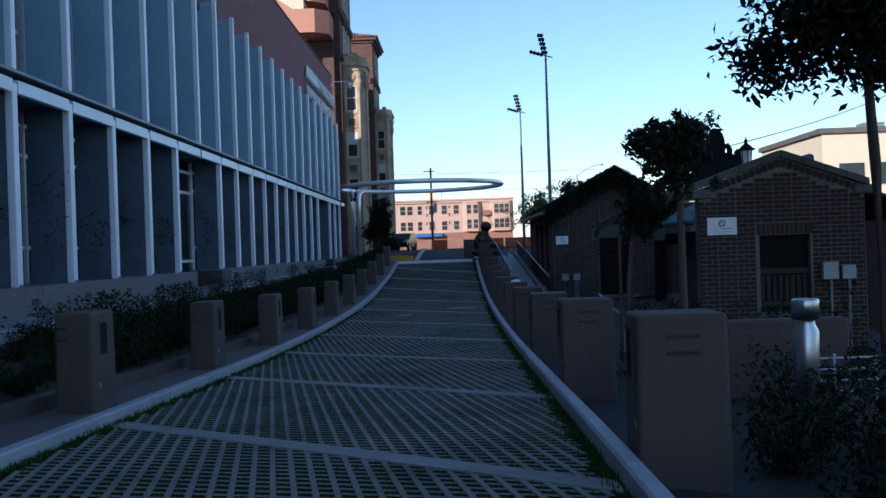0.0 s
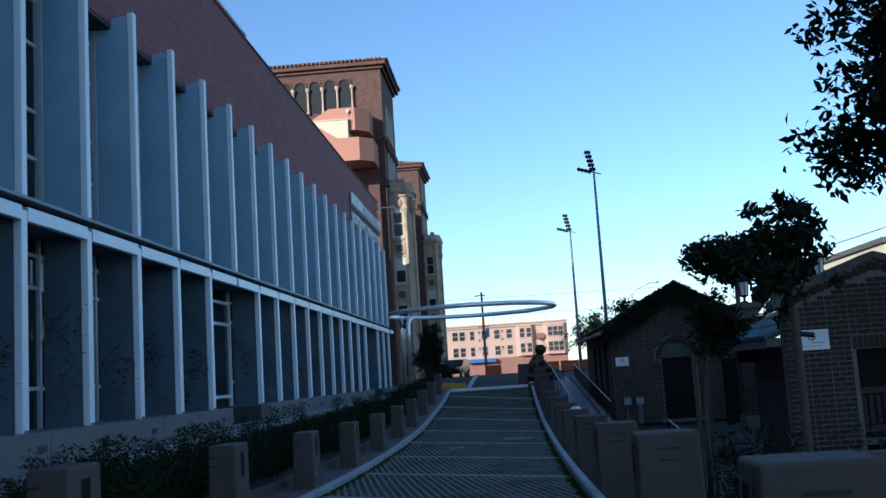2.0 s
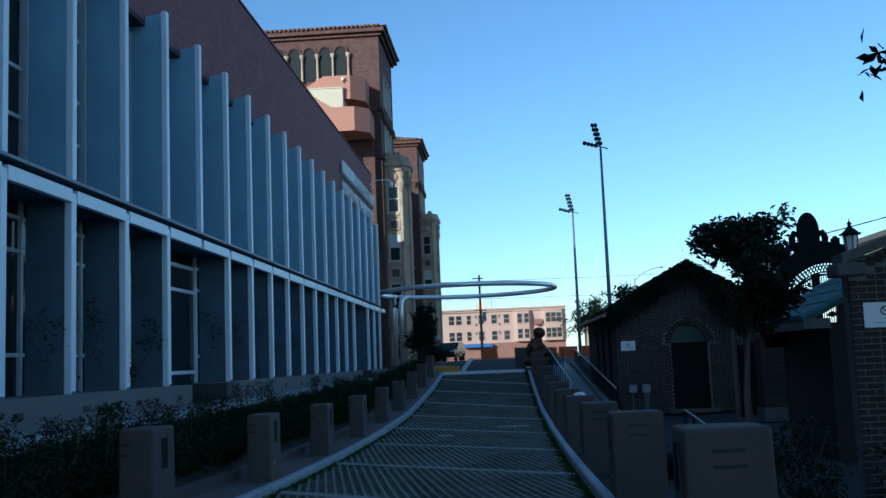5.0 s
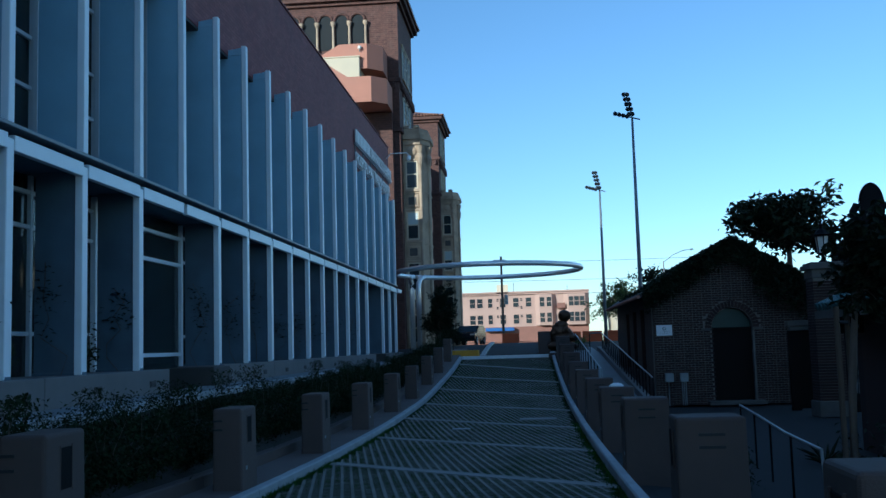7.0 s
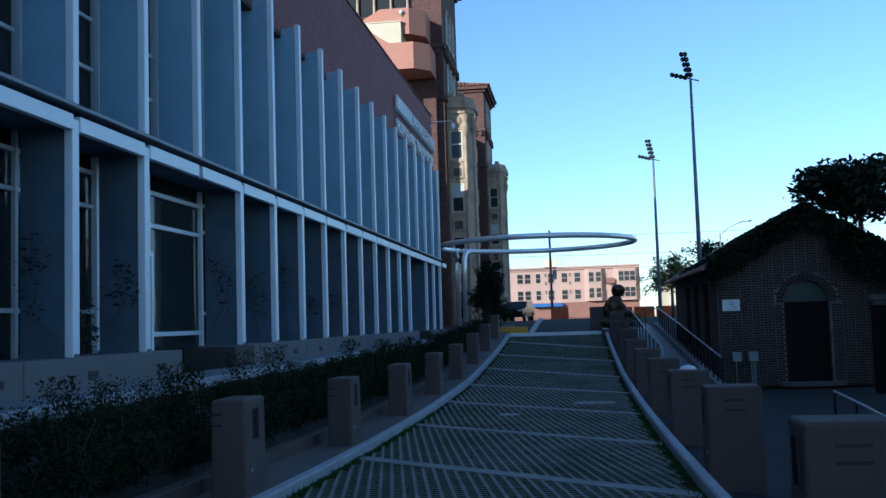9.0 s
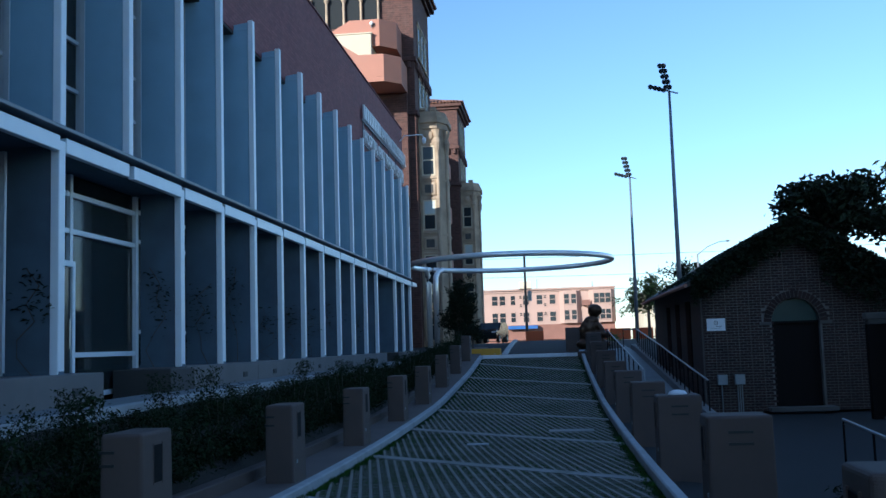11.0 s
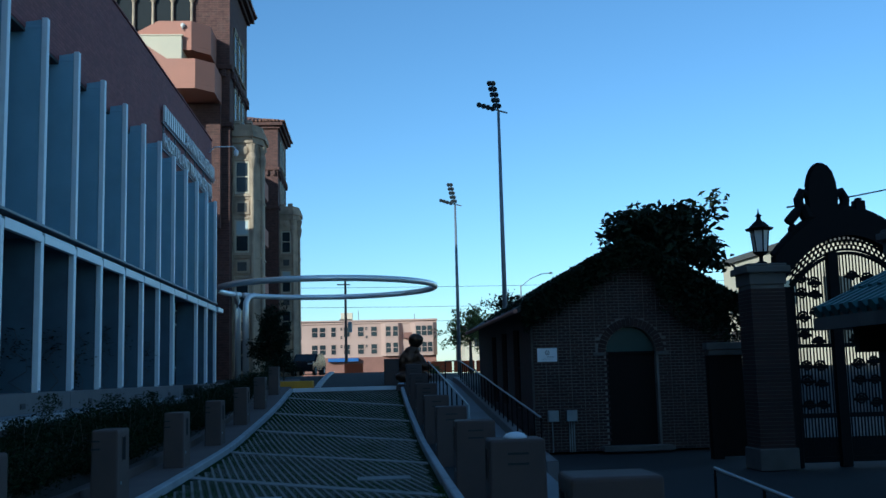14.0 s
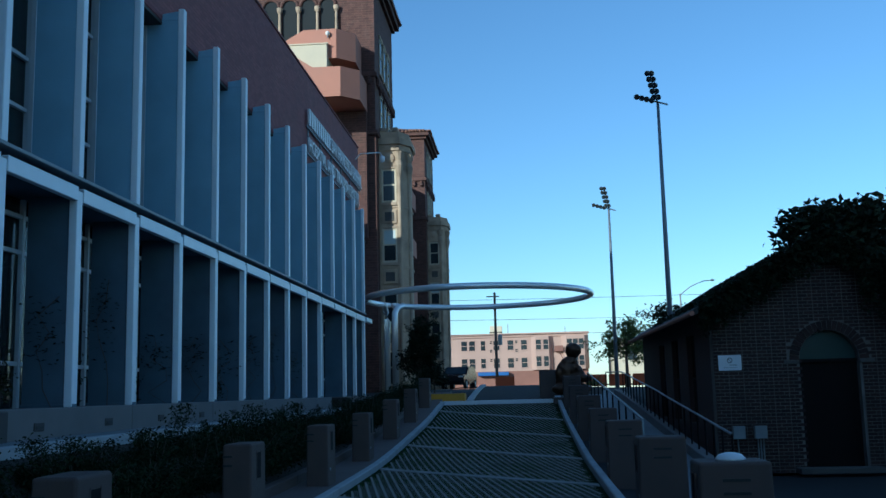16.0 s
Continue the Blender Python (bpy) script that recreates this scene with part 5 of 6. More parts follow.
    for k in range(4):
        z = 11.2 - 3.43 * k
        sash(t, wx, p0 - 0.004, z, 0.82, 1.9, "y", 0.5 if k == 1 else 0.0)
        part("surround", boxes((wx - 0.53, wx - 0.42, p0 - 0.12, p0 - 0.005, z - 0.2, z + 2.05), (wx + 0.42, wx + 0.53, p0 - 0.12, p0 - 0.005, z - 0.2, z + 2.05), (wx - 0.42, wx + 0.42, p0 - 0.14, p0 - 0.005, z - 0.2, z - 0.02), (wx - 0.42, wx + 0.42, p0 - 0.1, p0 - 0.005, z + 1.92, z + 2.05), bevel=0.02), M_STONE, t, "moulded stone surround")
        part("carved_panel", boxes((wx - 0.45, wx + 0.45, p0 - 0.08, p0 - 0.005, z - 1.25, z - 0.4), bevel=0.05), M_STONE, t, "square carved stone panel")
        # stands proud of the panel; the darker colour gives an inset's shade
        part("panel_shade_square", boxes((wx - 0.26, wx + 0.26, p0 - 0.1, p0 - 0.081, z - 1.08, z - 0.57), bevel=0.02), M_COPING, t, "raised dark square painted as a shaded inset")
        part("pilaster", boxes((-8.6, -8.56, p0 - 0.1, p0 - 0.005, z - 1.3, z + 2.1), (-7.48, -7.44, p0 - 0.1, p0 - 0.005, z - 1.3, z + 2.1), bevel=0.03), M_STONE, t)
        bm = bmesh.new()
        prism(bm, grown(0.06), z - 0.32, z - 0.21, "z")
        part("sill_band", bm, M_STONE, t)
    # corner shafts with scrolls
    for (x, y) in ((-7.43, p0 - 0.02), (o1 + 0.02, p0 + 0.8)):
        part("corner_shaft", lathe(bmesh.new(), [(0.12, 0.3), (0.12, 12.6), (0.2, 12.9), (0.26, 13.3), (0.18, 13.6), (0.3, 14.1)], (x, y, 0), n=10), M_STONE, t)
    part("medallion", lathe(bmesh.new(), [(0.05, 0), (0.3, 0.04), (0.32, 0.1), (0.1, 0.18)], (0, 0, 0), n=14), M_STONE, t).matrix_local = pose(wx, p0 + 0.02, 13.75, 90, 0, 0)
    t.location = (0.3, 0, 0.55)
    return t


tower(72.0, True)
tower(100.0, False)
link = thing("hospital_wing", Matrix(), "recessed dark brick wing between the towers", "building", "old brick towers")
part("wall", boxes((-24, -9.9, 79.65, 99.9, 0.3, 18.5)), M_TOWER, link, "dark red brick wall")
for k in range(4):
    z = 14.0 - 3.43 * k
    b = part("balcony", boxes((-10.19, -7.9, 85.0, 88.6, z, z + 0.22), (-8.05, -7.9, 85.0, 88.6, z + 0.22, z + 1.2), (-10.19, -8.05, 85.0, 85.15, z + 0.22, z + 1.2), (-10.19, -8.05, 88.45, 88.6, z + 0.22, z + 1.2)), M_PINK, link, "pink stucco balcony")
    sash(link, -10.19, 92.5, z + 0.3, 1.0, 1.9, "x")

# outside stair of pink stucco at the first tower
stair = thing("outside_stair", pose(0.45, 0, 0.55), "pink stucco outside stair with boxed landings", "stair")


def landing(x0, x1, y0, y1, z0, z1, c):
    bm = bmesh.new()
    prism(bm, [(x0, y1), (x0, y0), (x1 - c, y0), (x1, y0 + c), (x1, y1)], z0, z0 + 0.28, "z")
    a = part("landing", bm, M_PINK, stair, "pink stucco landing")
    bm = bmesh.new()
    out = [(x0, y0), (x1 - c, y0), (x1, y0 + c), (x1, y1)]
    for (ax, ay), (bx, by) in zip(out, out[1:]):
        d = Vector((bx - ax, by - ay, 0)).normalized()
        n = Vector((-d.y, d.x, 0)) * 0.14
        prism(bm, [(ax, ay), (bx, by), (bx + n.x, by + n.y), (ax + n.x, ay + n.y)], z0 + 0.285, z1, "z")
    part("parapet", bm, M_PINK, a, "pink parapet")


landing(-11.6, -9.2, 68.6, 71.95, 16.2, 17.85, 0.9)
landing(-12.2, -9.5, 69.1, 71.95, 18.5, 20.15, 0.9)
bm = bmesh.new()
prism(bm, [(-15.4, 20.4), (-11.6, 17.85), (-11.6, 16.2), (-12.4, 16.2), (-16.2, 18.9), (-16.2, 20.4)], 68.6, 68.78, "y")
part("sloping_parapet", bm, M_PINK, stair, "sloping pink parapet")
bm = bmesh.new()
prism(bm, [(-14.0, 18.5), (-12.2, 18.5), (-12.2, 20.15), (-14.6, 18.8)], 69.1, 69.26, "y")
part("sloping_parapet", bm, M_PINK, stair, "sloping pink parapet")
part("cream_box", boxes((-13.3, -10.85, 68.82, 71.9, 17.5, 19.2), bevel=0.03), M_CREAM, stair, "cream stucco stair box")
part("cream_cap", boxes((-13.35, -10.8, 68.79, 69.09, 19.204, 19.28), bevel=0.01), M_CREAM, stair)
part("column", boxes((-11.3, -11.05, 70.2, 70.5, 11.5, 16.19)), M_CREAM, stair, "cream column")
part("dark_wall", boxes((-14, -9.2, 71.5, 71.9, 9, 16.15)), M_TOWER, stair)
for p in ((-10.4, 69.0, 20.16), (-12.0, 69.0, 19.15)):
    g = thing("globe_lamp", pose(*p), "small white globe lamp on the stair parapet", "lamp", "globe lamps")
    part("globe", lathe(bmesh.new(), [(0.03, 0.1), (0.1, 0.15), (0.13, 0.24), (0.1, 0.34), (0.02, 0.38)], n=12), M_LAMPGLASS, g, smooth=True)
    part("stem", tubes(([(0, 0, -0.01), (0, 0, 0.12)], 0.03), n=6), M_POLE, g)

# ---- steel ring over the drive ----
ring = thing("steel_ring", Matrix(), "large polished steel ring carried on bent posts", "sculpture")
RC, RR, RZ = (-2.6, 67.2), 5.55, 5.62
a0 = radians(147)
pts = [(RC[0] + RR * math.cos(a), RC[1] + RR * math.sin(a), RZ) for a in np.linspace(a0, a0 - 2 * math.pi + 0.06, 80)]
sx, sy, _ = pts[0]
bend = [(sx - 0.15, sy - 0.35, 0.5), (sx - 0.15, sy - 0.35, RZ - 0.75), (sx - 0.13, sy - 0.30, RZ - 0.4), (sx - 0.05, sy - 0.12, RZ - 0.12), (sx + 0.2, sy + 0.12, RZ)]
part("ring_tube", tube(bmesh.new(), pts, 0.15, 16), M_RING, ring, smooth=True)
ex, ey, _ = pts[-1]
part("post_tube", tube(bmesh.new(), [(sx + 0.12, sy - 0.25, 0.5), (sx + 0.12, sy - 0.25, RZ - 0.8), (sx + 0.14, sy - 0.2, RZ - 0.42), (sx + 0.24, sy - 0.05, RZ - 0.13), (sx + 0.5, sy + 0.30, RZ)], 0.165, 14), M_RING, ring, smooth=True)
part("post_tube", tube(bmesh.new(), [(sx - 0.28, sy - 0.3, 0.5), (sx - 0.28, sy - 0.3, RZ - 0.8), (sx - 0.30, sy - 0.36, RZ - 0.42), (sx - 0.34, sy - 0.55, RZ - 0.13), (sx - 0.36, sy - 0.9, RZ)], 0.165, 14), M_RING, ring, smooth=True)
part("base_plate", boxes((sx - 0.6, sx + 0.45, sy - 0.65, sy + 0.1, 0.9, 1.0), bevel=0.01), M_GALV, ring)

# ---- beyond the crest ----
# the strip of sun at the crest, painted as a white band
crest = thing("threshold_band", Matrix(), "pale band for the sunlit strip across the drive's crest", "paving band", kind="structure")
part("band", boxes((-4.6, 1.3, 59.3, 59.62, 0.3, 0.655), bevel=0.01), M_WHITE_SIGN, crest, "white strip painted as sunlight on the ground")
yp = thing("tactile_paving", Matrix(), "yellow raised edge beside the drive's crest", "tactile paving", kind="structure")
part("slab", boxes((-4.5, -2.95, 60.3, 61.3, 0.4, 0.96), bevel=0.02), M_YELLOW, yp)
tagged(strip_along("road_upper", lambda y: -2.6, lambda y: 0.8, list(np.arange(59.7, 75.1, 0.7)), lambda y: zk(y) - 0.10, 0.4, M_GROUND), "upper part of the drive beyond the crest", "road", kind="structure")
tagged(strip_along("kerb_upper_left", lambda y: -2.85, lambda y: -2.6, list(np.arange(59.7, 75.1, 0.7)), zk, 0.5, M_KERB, None, 0.02), "pale concrete kerb beyond the crest", "kerb", kind="structure")
tagged(strip_along("kerb_upper_right", lambda y: 0.8, lambda y: 1.05, list(np.arange(59.7, 75.1, 0.7)), zk, 0.5, M_KERB, None, 0.02), "pale concrete kerb beyond the crest", "kerb", kind="structure")
tagged(sheet("street", [-90, -20, 0, 20, 90], [128, 140, 160, 178], lambda x, y: 1.46, M_ASPHALT), "dark asphalt street crossing beyond the drive", "street", kind="structure")
pl = thing("planter_block", pose(0.55, 61.2, 0.6), "brown concrete block beside the statue", "planter")
part("block", boxes((-0.35, 0.5, -0.4, 0.9, 0, 1.25), bevel=0.03), M_BOLLARD, pl)
lp = thing("flower_planter", pose(2.35, 60.6, 0.55), "pale planter box with yellow-green plants", "planter")
part("box", boxes((-0.35, 0.45, -0.4, 0.4, 0, 0.55), bevel=0.02), M_PLINTH, lp, "pale concrete box")
v, f = leaves(300, lambda q: (q.gauss(0.05, 0.2), q.gauss(0, 0.2), 0.6 + abs(q.gauss(0, 0.16))), 0.06, 91)
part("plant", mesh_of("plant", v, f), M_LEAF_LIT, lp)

# bronze seated figure
def blob(bm, c, r, s=(1, 1, 1), turn=(0, 0, 0)):
    m = Matrix.Translation(c) @ Euler([radians(a) for a in turn]).to_matrix().to_4x4() @ Matrix.Diagonal((*(r * k for k in s), 1))
    bmesh.ops.create_icosphere(bm, subdivisions=3, radius=1.0, matrix=m)


bm = bmesh.new()
blob(bm, (0, 0, 0.55), 0.55, (1.0, 0.8, 0.8))
blob(bm, (-0.05, 0, 1.05), 0.42, (1.0, 0.75, 1.15))
blob(bm, (0.05, -0.02, 1.42), 0.30, (1.2, 0.8, 0.6))
blob(bm, (0.22, -0.03, 1.86), 0.31, (1.08, 1.0, 1.0))
blob(bm, (0.42, -0.12, 1.05), 0.15, (1.0, 1.0, 2.3), (0, -35, 0))
blob(bm, (-0.38, -0.1, 1.05), 0.15, (1.0, 1.0, 2.4), (0, 20, 0))
blob(bm, (0.55, -0.2, 0.75), 0.17, (2.2, 1.0, 0.9), (0, 15, 0))
blob(bm, (0.45, -0.2, 0.35), 0.2, (2.3, 1.2, 0.9), (0, 10, 0))
blob(bm, (-0.3, -0.25, 0.3), 0.24, (1.8, 1.3, 1.0))
rough = part("figure_rough", bm, None)
skin = rough.modifiers.new("skin", "REMESH")
skin.mode, skin.voxel_size = "VOXEL", 0.045
even = rough.modifiers.new("even", "SMOOTH")
even.iterations = 3
bpy.context.view_layer.update()
figure = bpy.data.meshes.new_from_object(rough.evaluated_get(bpy.context.evaluated_depsgraph_get()))
bpy.data.objects.remove(rough)
figure.name = "bronze_statue"
for vv in figure.vertices:
    vv.co += vv.normal * 0.03 * noise.noise(vv.co * 6)
statue = part("bronze_statue", figure, M_BRONZE, None, smooth=True)
statue.matrix_world = pose(1.35, 59.0, 0.72)
tagged(statue, "dark bronze seated figure beside the drive's crest", "statue")
sb = thing("statue_base", pose(1.35, 59.0, -0.4), "brown concrete base under the bronze figure", "plinth")
part("block", boxes((-0.65, 0.75, -0.5, 0.5, 0, 1.12), bevel=0.02), M_BOLLARD, sb)

# ---- poles and wires ----
def sports_pole(x, y, z, h, s):
    p = thing("floodlight_pole", pose(x, y, z), "tall grey sports-field floodlight pole", "light pole", "floodlight poles")
    part("mast", tube(bmesh.new(), [(0, 0, -0.5), (0, 0, h * 0.5), (0, 0, h)], [0.17 * s, 0.13 * s, 0.08 * s], 12), M_POLE, p, smooth=True)

    def head(c, tilt):
        g = part("floodlight", lathe(bmesh.new(), [(0.07, 0.0), (0.14, 0.14), (0.17, 0.22), (0.165, 0.24)], n=10), M_POLE, p, "grey floodlight")
        g.matrix_local = Matrix.Translation(c) @ Euler((radians(115), radians(tilt), radians(-25))).to_matrix().to_4x4() @ Matrix.Scale(s, 4)
        part("lens", lathe(bmesh.new(), [(0.155, 0.243), (0.155, 0.25)], n=10), M_PANE, g)
    part("upright_bar", tubes(([(0.0, 0, h), (-0.32 * s, 0.1, h + 1.75 * s)], 0.05 * s), n=6), M_POLE, p)
    part("crossarm", tubes(([(-1.15 * s, 0, h + 0.42 * s), (0.55 * s, 0, h - 0.10 * s)], 0.05 * s), n=6), M_POLE, p)
    for i in range(5):
        f = i / 4
        head((-0.02 - 0.3 * f * s + 0.12 * s, -0.1, h + (0.35 + 1.4 * f) * s), 10)
        head((-0.02 - 0.3 * f * s - 0.14 * s, -0.1, h + (0.35 + 1.4 * f) * s), -10)
    for i in range(4):
        head(((-1.1 + i * 0.27) * s, -0.05, h + (0.44 - i * 0.08) * s), 0)
    return p


sports_pole(5.35, 57.9, 0.2, 12.2, 0.72)
sports_pole(5.3, 81.0, 1.0, 11.3, 0.80)


def street_lamp(x, y, z, h, arm):
    p = thing("street_lamp", pose(x, y, z), "slim grey street lamp with a curved arm", "street lamp")
    part("mast", tubes(([(0, 0, 0), (0, 0, h)], 0.06), n=8), M_POLE, p)
    part("arm", tubes(([(0, 0, h - 0.1), (arm * 0.35, 0, h + 0.5), (arm * 0.75, 0, h + 0.85), (arm, 0, h + 0.9)], 0.035), n=6), M_POLE, p)
    part("lamp_head", lathe(bmesh.new(), [(0.03, 0), (0.16, 0.05), (0.17, 0.1), (0.05, 0.16)], n=10), M_GALV, p).matrix_local = pose(arm + 0.12, 0, h + 0.82)


street_lamp(10.9, 90.0, 1.0, 6.6, 2.2)
up = thing("utility_pole", pose(-3.4, 125.0, 1.19), "wooden utility pole with crossarms and a transformer", "utility pole")
part("mast", tube(bmesh.new(), [(0, 0, 0), (0, 0, 10.4)], [0.17, 0.12], 8), M_BARK, up)
part("crossarm", boxes((-0.9, 0.5, -0.06, 0.06, 9.9, 10.02)), M_BARK, up)
part("crossarm", boxes((-0.7, 0.7, -0.06, 0.06, 6.0, 6.12)), M_BARK, up)
part("transformer", lathe(bmesh.new(), [(0.25, 4.7), (0.25, 5.7), (0.1, 5.85)], (0.45, 0, 0), n=10), M_GALV, up)
for a, b in (((-40, 125, 11.4), (60, 125, 11.0)), ((-40, 125, 7.6), (60, 125, 7.2)), ((-45, 116, 8.9), (50, 140, 9.6)), ((9.0, 37.5, 4.6), (30, 60, 11.5))):
    w = thing("overhead_cable", Matrix(), "thin dark overhead cable", "cable", "overhead cables")
    A, B = Vector(a), Vector(b)
    part("strand", tubes(([A.lerp(B, i / 12) - Vector((0, 0, 0.5 * math.sin(math.pi * i / 12))) for i in range(13)], 0.02), n=4), M_BLACK, w)

# ---- the pink apartment house across the far street ----
FY = 180.0
apt = thing("apartment_house", Matrix(), "three-storey pink stucco apartment house with bay windows", "building")
part("wall", boxes((-24.0, 9.9, FY, FY + 12, 1.15, 9.95)), M_FARPINK, apt, "pink stucco wall")
part("cornice", boxes((-24.2, 10.2, FY - 0.4, FY + 12.2, 9.954, 10.25), (-24.1, 10.05, FY - 0.2, FY + 12.1, 9.6, 9.9), bevel=0.04), M_FARPINK, apt, "stucco cornice")
part("shopfront", boxes((-24, 9.9, FY - 0.12, FY - 0.005, 1.15, 4.1)), M_FARRED, apt, "dull red shopfront")
for x0, x1 in ((-8.0, -3.0), (-15, -10)):
    part("awning", boxes((x0, x1, FY - 1.2, FY - 0.13, 3.4, 4.0), bevel=0.05), M_AWNING, apt, "blue awning")


def flat_window(x, z, w=0.95, h=1.55, y=None):
    y = FY if y is None else y
    f = part("window", boxes((x - w / 2 - 0.12, x + w / 2 + 0.12, y - 0.1, y - 0.004, z - 0.14, z), (x - w / 2 - 0.1, x + w / 2 + 0.1, y - 0.08, y - 0.004, z + h, z + h + 0.12), (x - w / 2 - 0.1, x - w / 2, y - 0.07, y - 0.004, z, z + h), (x + w / 2, x + w / 2 + 0.1, y - 0.07, y - 0.004, z, z + h), (x - w / 2, x + w / 2, y - 0.05, y - 0.015, z + h * 0.5 - 0.04, z + h * 0.5 + 0.04)), M_FARPINK, apt, "window surround")
    part("pane", boxes((x - w / 2, x + w / 2, y - 0.03, y - 0.006, z, z + h)), M_PANE, f)


for x in (-21, -18.3, -15.6, -13, -10.2, -8.9, -7.1, -4.9, -2.6, -0.4):
    w = 0.95 if x not in (-7.1,) else 0.75
    flat_window(x, 7.55, w)
    flat_window(x, 4.65, w)
for x in (-5.8, -1.65):
    for z in (8.6, 7.2, 5.7):
        flat_window(x, z, 0.35, 0.45)
for c, hw in ((2.55, 1.05), (7.9, 1.5)):
    bm = bmesh.new()
    prism(bm, [(c - hw - 0.7, FY - 0.004), (c - hw, FY - 1.0), (c + hw, FY - 1.0), (c + hw + 0.7, FY - 0.004)], 4.2, 9.6, "z")
    part("bay", bm, M_FARPINK, apt, "pink stucco bay")
    for z in (7.45, 4.75):
        for dx in (-0.6, 0.6) if hw < 1.2 else (-0.95, 0.0, 0.95):
            flat_window(c + dx, z, 0.8, 1.6, FY - 1.0)
fe = part("fire_escape", boxes((4.5, 5.9, FY - 1.1, FY - 0.01, 7.1, 7.16), (4.5, 5.9, FY - 1.1, FY - 1.05, 7.16, 8.0)), M_FARRED, apt, "rusty fire escape")
part("ladder", tubes(([(5.2, FY - 1.0, 7.1), (6.6, FY - 0.9, 4.3)], 0.06), n=4), M_FARRED, fe)
for x, h in ((-14, 1.4), (6.5, 1.0), (-3.0, 1.7)):
    part("roof_pipe", tubes(([(x, FY + 3, 9.9), (x, FY + 3, 10.3 + h)], 0.07), n=5), M_POLE, apt)
part("roof_hut", boxes((-6.0, -4.0, FY + 3, FY + 6, 9.9, 11.7)), M_CREAM, apt)
side = thing("far_house", Matrix(), "pale block of houses behind the trees", "building")
part("wall", boxes((14, 44, 172, 190, 1.4, 8.2)), M_CREAM, side)
part("roof", boxes((13.7, 44.3, 171.7, 190.3, 8.204, 8.6)), M_COPING, side)
for i in range(9):
    part("window", boxes((15.5 + i * 3, 16.8 + i * 3, 171.9, 171.99, 5.2, 6.9)), M_PANE, side)
north = thing("far_house", Matrix(), "pale office block beyond the gate", "building")
part("wall", boxes((34, 66, 92, 110, 0.8, 10.8)), M_CREAM, north)
part("roof", boxes((33.7, 66.3, 91.7, 110.3, 10.804, 11.3)), M_COPING, north)
for j in range(2):
    for i in range(8):
        part("window", boxes((35.5 + i * 3.5, 37.8 + i * 3.5, 91.9, 91.99, 2.4 + j * 3.6, 4.4 + j * 3.6)), M_PANE, north)
    part("window_band", boxes((33.9, 34.0, 93.5, 108.5, 2.4 + j * 3.6, 4.4 + j * 3.6)), M_PANE, north)
for i in range(3):
    part("roof_vent", boxes((40 + i * 7, 42 + i * 7, 97, 99, 11.3, 12.3)), M_GALV, north)
ss = thing("barrier", pose(9.0, 112, 1.2), "row of orange plastic street barriers", "barrier")
for i in range(6):
    part("panel", boxes((-6 + i * 2.2, -4 + i * 2.2, -0.2, 0.2, 0, 1.1), bevel=0.05), M_ORANGE, ss)
part("panel", boxes((-12.2, -10.4, -0.2, 0.2, 0, 1.1), bevel=0.05), M_ORANGE, ss)

# parked dark car
def car(m, label):
    c = thing("car", m, label, "car", "parked cars")
    bm = bmesh.new()
    prism(bm, [(-2.2, 0.35), (2.2, 0.35), (2.28, 0.75), (2.15, 0.98), (1.25, 1.08), (0.55, 1.62), (-1.45, 1.66), (-2.1, 1.1), (-2.26, 0.8)], -0.88, 0.88, "y")
    bmesh.ops.bevel(bm, geom=bm.edges[:], offset=0.07, segments=2, affect="EDGES")
    part("body", bm, M_CARPAINT, c)
    for s in (-1, 1):
        part("side_glass", boxes((-1.3, 0.45, s * 0.885 - 0.006, s * 0.885 + 0.006, 1.12, 1.52), bevel=0.003), M_PANE, c)
        for x in (-1.4, 1.4):
            wl = part("wheel", lathe(bmesh.new(), [(0.2, -0.1), (0.33, -0.1), (0.34, 0.1), (0.2, 0.1)], n=16), M_TYRE, c)
            wl.matrix_local = pose(x, s * 0.82, 0.34, 90, 0, 0)
            part("rim", lathe(bmesh.new(), [(0.2, -0.11), (0.21, 0.11)], n=12), M_GALV, wl)
        part("headlight", boxes((2.14, 2.24, s * 0.65 - 0.16, s * 0.65 + 0.16, 0.78, 0.92), bevel=0.02), M_LAMPGLASS, c)
    part("windscreen", boxes((-0.4, 0.4, -0.75, 0.75, -0.01, 0.01)), M_PANE, c).matrix_local = pose(0.93, 0, 1.36, 0, 38, 0)
    return c


car(pose(-5.3, 92, zk(92) - 0.2, 0, 0, -100), "dark parked car beyond the crest")
car(pose(-5.8, 99, zk(99) - 0.2, 0, 0, -95), "dark parked car beyond the crest")

